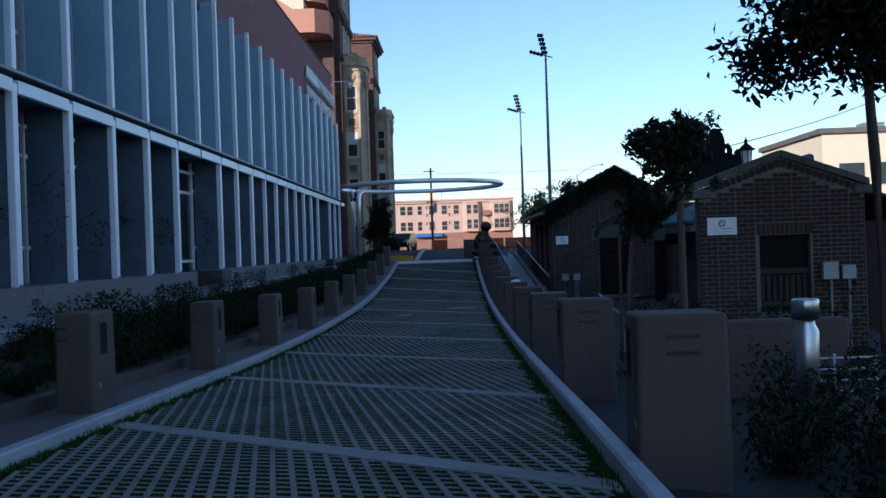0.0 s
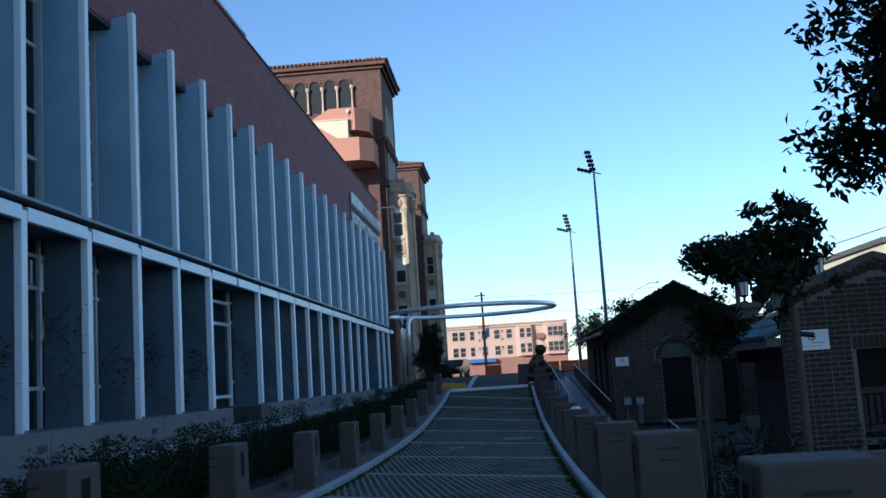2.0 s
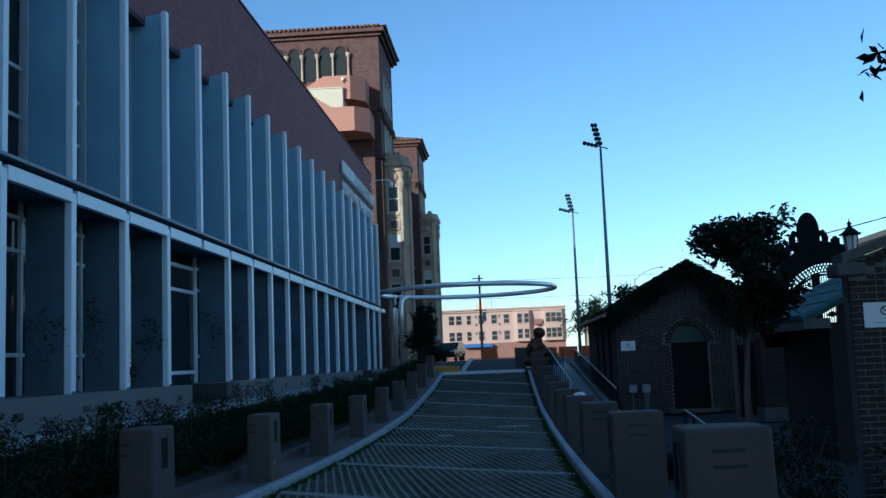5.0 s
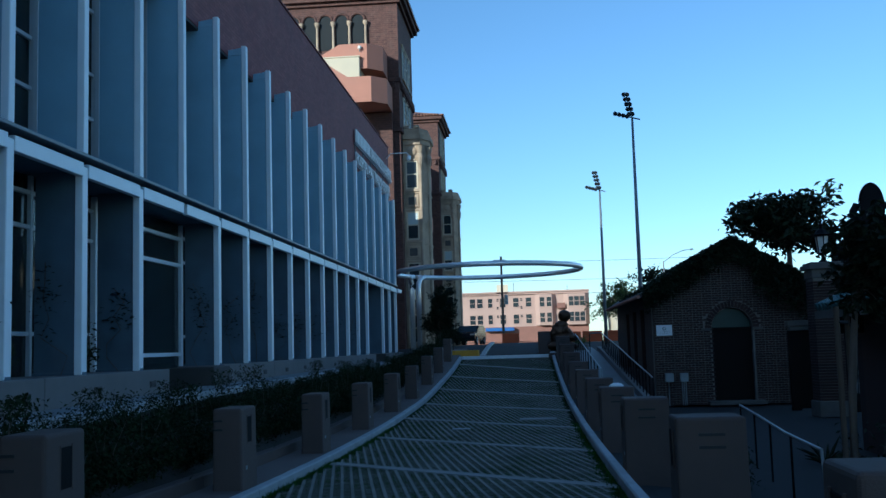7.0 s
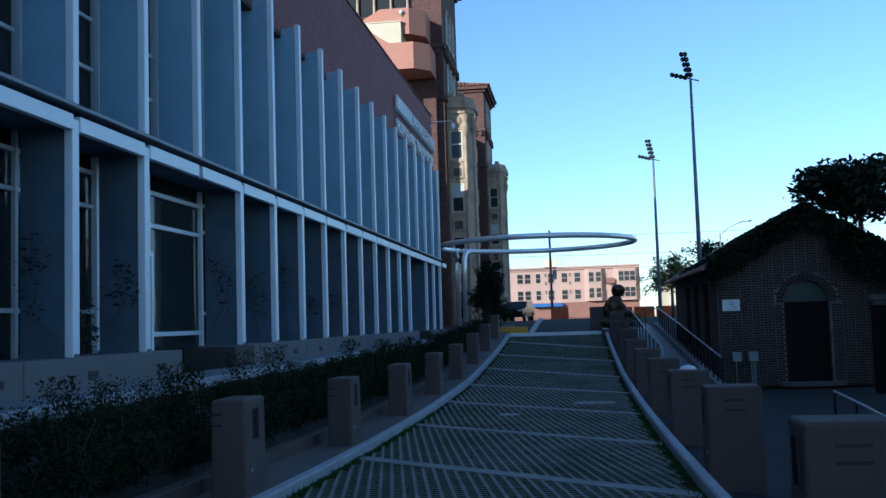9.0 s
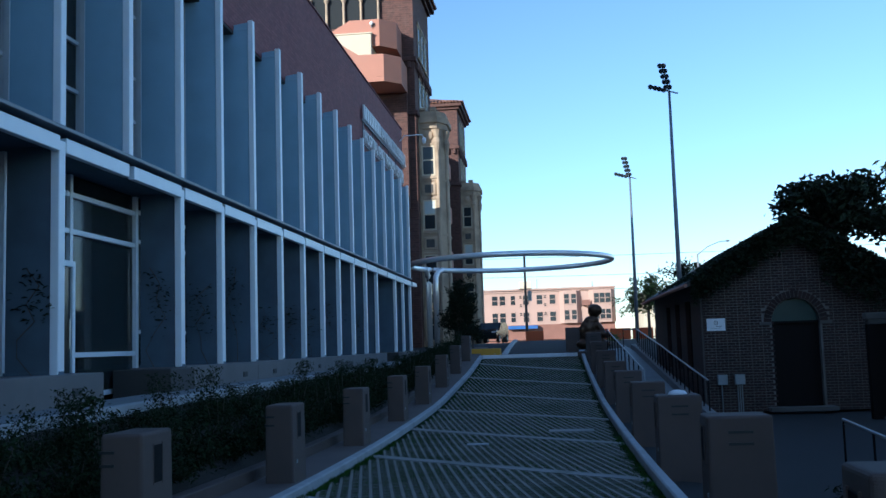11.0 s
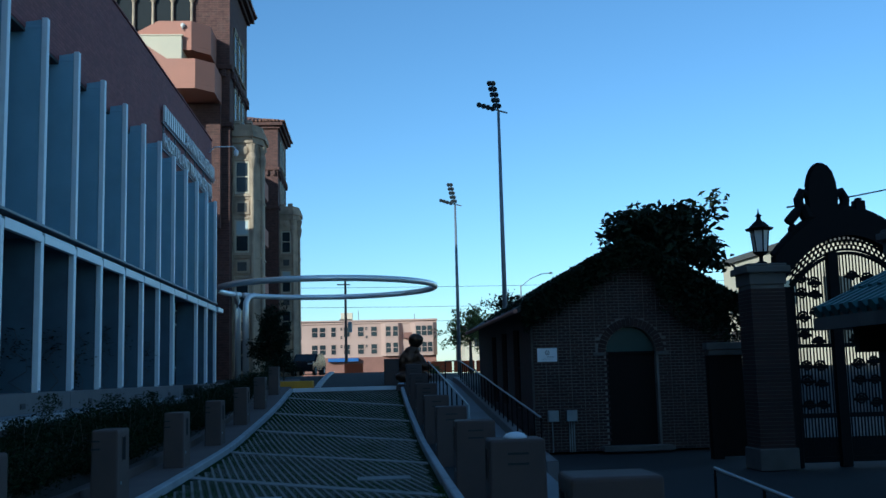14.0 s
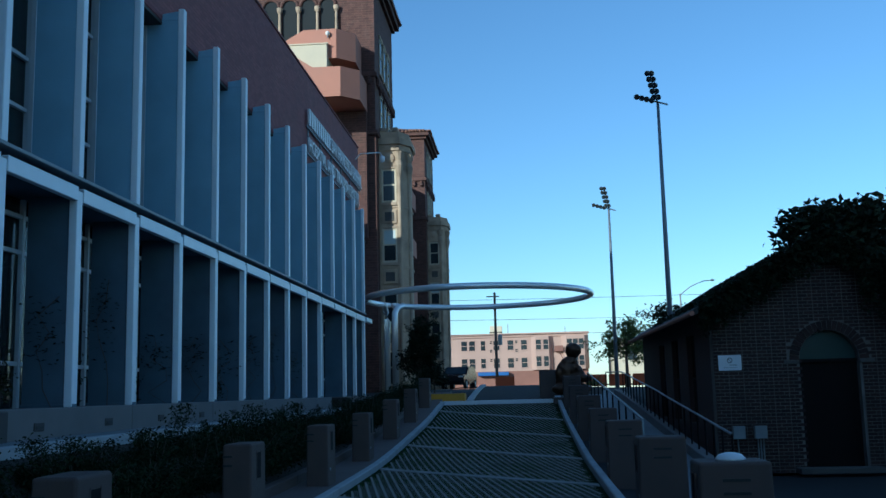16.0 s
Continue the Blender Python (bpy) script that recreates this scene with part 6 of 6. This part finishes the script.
# ---- trees ----
def tree(name, x, y, z, h, crown, trunk_r, seed, label, count=5000, leaf=0.09, material=None, lean=(0, 0), limbs=12):
    """crown: (centre height, radius across, half height)."""
    rnd = random.Random(seed)
    t = thing(name, pose(x, y, z), label, "tree")
    cz, cr, ch = crown
    bm = bmesh.new()
    mid = (lean[0] * 0.4, lean[1] * 0.4, cz * 0.55)
    tube(bm, [(0, 0, -0.15), mid, (lean[0], lean[1], cz), (lean[0] * 1.1, lean[1] * 1.1, cz + ch * 0.8)], [trunk_r * 1.15, trunk_r * 0.85, trunk_r * 0.5, trunk_r * 0.1], 10)
    part("trunk", bm, M_BARK, t, smooth=True)
    tips = []
    for i in range(limbs):
        a = rnd.uniform(0, 6.28)
        r = cr * rnd.uniform(0.45, 1.0)
        hz = rnd.uniform(-0.75, 0.95)
        k = math.sqrt(max(0.05, 1 - hz * hz))
        tip = Vector((lean[0] + r * k * math.cos(a), lean[1] + r * k * math.sin(a), cz + ch * hz))
        base = Vector((lean[0], lean[1], cz - ch * 0.6 + 0.4 * ch * rnd.random()))
        elbow = base.lerp(tip, 0.5) + Vector((0, 0, 0.12 * ch))
        part("limb", tube(bmesh.new(), [base, elbow, tip], [trunk_r * 0.35, trunk_r * 0.2, trunk_r * 0.05], 6), M_BARK, t)
        for j in range(7):
            q = elbow.lerp(tip, rnd.uniform(0.1, 1.1)) + Vector((rnd.gauss(0, 0.22 * cr), rnd.gauss(0, 0.22 * cr), rnd.gauss(0, 0.2 * ch)))
            tips.append(q)

    def spot(q):
        c = q.choice(tips)
        s = 0.11 * cr
        return c + Vector((q.gauss(0, s), q.gauss(0, s), q.gauss(0, s * 0.8)))
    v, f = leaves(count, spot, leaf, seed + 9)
    part("crown", mesh_of("crown", v, f), material or M_LEAF_SHADED, t, "uneven leafy crown")
    return t


tree("tree", 6.6, 16.0, zp(16), 8, (6.0, 1.85, 1.55), 0.1, 11, "dark broad-leaved tree with a slim trunk", 14000, 0.1, lean=(-0.35, -0.2), limbs=30)
tree("young_tree", 1.90, 9.24, zp(9), 4, (2.62, 0.29, 0.56), 0.03, 21, "young broad-leaved tree tied to a stake", 1300, 0.045, limbs=12)
tree("young_tree", 3.05, 19.2, zp(19), 4, (2.8, 0.62, 0.5), 0.05, 22, "young broad-leaved tree tied to stakes", 2200, 0.065, lean=(0.2, 0), limbs=12)
tree("magnolia_tree", 13.2, 60.0, zp(60), 9, (6.9, 2.7, 1.75), 0.2, 31, "dark magnolia behind the gatehouse", 4200, 0.23, limbs=20)
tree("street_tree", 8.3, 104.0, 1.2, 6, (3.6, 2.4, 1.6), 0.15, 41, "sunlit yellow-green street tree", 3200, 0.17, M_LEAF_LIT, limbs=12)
tree("street_tree", 13.5, 108.0, 1.2, 8, (4.8, 3.2, 2.4), 0.2, 42, "dark green street tree beyond the poles", 3600, 0.2, limbs=14)
tree("street_tree", 20.0, 115.0, 1.2, 8, (4.8, 3.4, 2.4), 0.2, 45, "dark green street tree beyond the poles", 3000, 0.22, limbs=12)
tree("conifer", -5.75, 69.0, 0.9, 5, (2.3, 1.0, 1.6), 0.1, 43, "dense dark evergreen beside the steel ring", 9000, 0.08, limbs=34)
tree("evergreen_shrub", -4.6, 64.5, 0.8, 2, (0.8, 0.8, 0.6), 0.05, 44, "dense dark evergreen shrub beside the drive", 2200, 0.06, limbs=14)
for x, y, h in ((1.83, 9.0, 2.28), (2.9, 18.8, 2.4), (3.25, 19.6, 2.4)):
    s = thing("tree_stake", pose(x, y, zp(y)), "round wooden tree stake", "stake", "tree stakes")
    part("pole", tubes(([(0, 0, -0.1), (0, 0, h)], 0.03), n=10), M_STAKE, s)
    part("tie", tubes(([(0, 0, h - 0.15), (0.1, -0.05, h - 0.17)], 0.02), n=6), M_BLACK, s, "black rubber tie")
# the lower bed's shrubs take the leaf colour darkened for shade
for i, (x, y, r, h) in enumerate(((3.3, 8.6, 0.7, 0.75), (4.2, 9.4, 0.8, 0.8), (2.9, 7.3, 0.6, 0.55), (4.6, 10.8, 0.7, 0.9), (3.6, 14.6, 0.7, 1.0), (4.9, 15.6, 0.8, 0.9), (2.6, 15.2, 0.5, 0.7), (5.2, 17.0, 0.6, 0.55), (3.5, 6.4, 0.7, 0.7), (4.4, 7.6, 0.8, 0.8), (2.7, 23.5, 0.5, 0.5), (4.4, 22.5, 0.7, 0.8), (2.5, 6.0, 0.6, 0.6), (2.6, 8.6, 0.5, 0.55), (3.0, 9.6, 0.6, 0.6), (3.9, 8.5, 0.8, 0.75), (2.7, 4.6, 0.6, 0.6), (3.6, 11.6, 0.6, 0.6), (5.0, 13.6, 0.8, 1.1), (2.45, 12.4, 0.4, 0.5), (4.2, 16.6, 0.8, 0.7), (6.2, 16.9, 0.7, 0.5), (3.2, 17.2, 0.6, 0.9), (5.4, 9.0, 0.9, 1.0), (3.1, 5.4, 0.7, 0.6))):
    s = shrub("shrub", x, y, zp(y) - 0.02, r, h * 0.75, 500 + i, "dark dense shrub in the lower bed", 900, 0.042, M_LEAF_SHADED)
    s["group"] = "shrubs of the lower bed"
for i, (x, y) in enumerate(((4.9, 26.5),)):
    a = thing("agave", pose(x, y, zp(y)), "spiky dark agave plant", "agave", "agaves in the yard")
    rr = random.Random(80 + i)
    for k in range(16):
        ang, el = rr.uniform(0, 6.28), rr.uniform(0.3, 1.2)
        L = rr.uniform(0.35, 0.6)
        d = Vector((math.cos(ang) * math.cos(el), math.sin(ang) * math.cos(el), math.sin(el)))
        part("blade", tube(bmesh.new(), [(0, 0, 0.02), d * L * 0.5 + Vector((0, 0, 0.04)), d * L], [0.03, 0.028, 0.004], 5), M_LEAF_SHADED, a)

# ---- surface of the drive: paver ribs, bands and grass ----
TAN = math.tan(radians(11.0))
SKEW, BAND0, BAND_STEP = 0.79, 7.85, 5.1


def in_band(s):
    r = (s - BAND0) % BAND_STEP
    return r < 0.30 or r > BAND_STEP - 0.02


verts, faces = [], []
PITCH, RIB = 0.150, 0.046


def col_x(c, y):
    return c * PITCH - TAN * (y - 30)


for c in range(-120, 120):
    prev = None
    for y in np.arange(-4, 59.2, 0.5):
        x = col_x(c, y)
        ok = xl(y) + 0.06 < x < xr(y) - 0.10
        if ok:
            z = zr(y)
            verts += [(x - RIB / 2, y, z - 0.024), (x - RIB / 2, y, z), (x + RIB / 2, y, z), (x + RIB / 2, y, z - 0.024)]
            i = len(verts) - 4
            if prev is not None:
                faces += [(prev + k, prev + k + 1, i + k + 1, i + k) for k in range(3)]
            prev = i
        else:
            prev = None
ribs = part("paver_rib", mesh_of("paver_rib", verts, faces), M_PAVER, road, "concrete ribs of the grass pavers")
ribs["kind"] = "stuff"
verts, faces = [], []
ROWP, ROWW = 0.150, 0.046
for c in range(-120, 120):
    for y in np.arange(-3, 48, ROWP):
        s = y
        x = col_x(c, s)
        y0 = s - SKEW * 0.35 * x
        x = col_x(c, y0)
        if not (xl(y0) + 0.08 < x < xr(y0) - 0.2) or y0 > 59:
            continue
        x1 = x + PITCH - RIB / 2
        x0 = x + RIB / 2
        z = zr(y0) - 0.007
        i = len(verts)
        sk = SKEW * 0.35 * (x1 - x0)
        verts += [(x0, y0, z), (x1, y0 - sk, z), (x1, y0 - sk + ROWW, z), (x0, y0 + ROWW, z), (x0, y0, z - 0.02), (x1, y0 - sk, z - 0.02)]
        faces += [(i, i + 1, i + 2, i + 3), (i + 4, i + 5, i + 1, i)]
cross = part("paver_crosspiece", mesh_of("paver_crosspiece", verts, faces), M_PAVER, road, "short crosspieces of the grass pavers")
cross["kind"] = "stuff"
for k in range(-1, 12):
    s = BAND0 + BAND_STEP * k
    verts, faces = [], []
    xs = np.linspace(-3.86, 0.98, 13)
    for x in xs:
        y = s - SKEW * x
        x = max(xl(y) + 0.03, min(xr(y) - 0.03, x))
        z = zr(y)
        verts += [(x, y, z - 0.06), (x, y, z + 0.006), (x, y + 0.37, zr(y + 0.37) + 0.006), (x, y + 0.37, z - 0.06)]
    for j in range(12):
        faces += [(j * 4 + i, j * 4 + i + 1, j * 4 + i + 5, j * 4 + i + 4) for i in range(3)]
    if s - SKEW * -3.86 < 59:
        part("band", mesh_of("band", verts, faces), M_BAND, road, "pale concrete band")
part("cover_plate", boxes((-0.55, 0.45, 35.2, 35.75, zr(35.5) - 0.02, zr(35.5) + 0.012), bevel=0.004), M_BAND, road, "pale cover slab")
part("drain_grate", boxes((-2.2, -1.75, 33.0, 33.3, zr(33) - 0.02, zr(33) + 0.01), bevel=0.004), M_GALV, road, "small steel grate")


def turf(count, seed, place, hmin, hmax):
    rnd = random.Random(seed)
    v, f = [], []
    for _ in range(count):
        x, y = place(rnd)
        z = zr(y) - 0.02
        a, h, w = rnd.uniform(0, 6.28), rnd.uniform(hmin, hmax), rnd.uniform(0.006, 0.012)
        lx, ly = rnd.gauss(0, 0.02), rnd.gauss(0, 0.02)
        i = len(v)
        v += [(x - w * math.cos(a), y - w * math.sin(a), z), (x + w * math.cos(a), y + w * math.sin(a), z), (x + lx, y + ly, z + h)]
        f.append((i, i + 1, i + 2))
    return mesh_of("turf", v, f)


def edge_spot(q):
    y = 2.0 + 32 * q.random() ** 1.6
    return (xl(y) + abs(q.gauss(0, 0.07)) + 0.01, y) if q.random() < 0.55 else (xr(y) - abs(q.gauss(0, 0.09)) - 0.01, y)


t = part("turf_edge", turf(9000, 3, edge_spot, 0.03, 0.09), M_GRASS, road, "ragged grass along the kerbs")
t["kind"] = "stuff"
def cell_spot(q):
    y = 1.5 + 56 * q.random()
    c = math.floor((q.uniform(-3.8, 0.8) + TAN * (y - 30)) / PITCH)
    return col_x(c, y) + RIB / 2 + (PITCH - RIB) * min(0.98, max(0.02, q.gauss(0.5, 0.24))), y


def patchy_spot(q):
    for _ in range(4):
        x, y = cell_spot(q)
        if noise.noise((x * 0.9, y * 0.6, 4)) > q.uniform(-0.55, 0.35):
            break
    return x, y


t = part("turf_fill", turf(170000, 4, patchy_spot, 0.012, 0.029), M_GRASS, road, "short grass in the paver gaps")
t["kind"] = "stuff"

# ---- bricks of the near hut ----
holes1 = [lambda x, z: 5.14 < x < 6.20 and z < 1.66]
rows1 = brick_field(H1A, H1B, -0.95, lambda x: roof1(x) - 0.16, holes1)
seen_rows = [r for r in rows1 if r[1] > 0.45][:300]
rest_rows = [r for r in rows1 if r not in seen_rows]
long_brick, short_brick = brick_mesh(0.205), brick_mesh(0.098)
for cx, cz, w in seen_rows:
    b = new("brick", long_brick if w > 0.15 else short_brick)
    if abs(w - 0.205) > 0.002 and abs(w - 0.098) > 0.002:
        b.scale.x = w / (0.205 if w > 0.15 else 0.098)
    b.parent = front1
    b.location = (cx, H1Y - random.uniform(0, 0.004), cz)
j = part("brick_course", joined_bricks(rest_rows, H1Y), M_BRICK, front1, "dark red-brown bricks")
j["kind"] = "stuff"
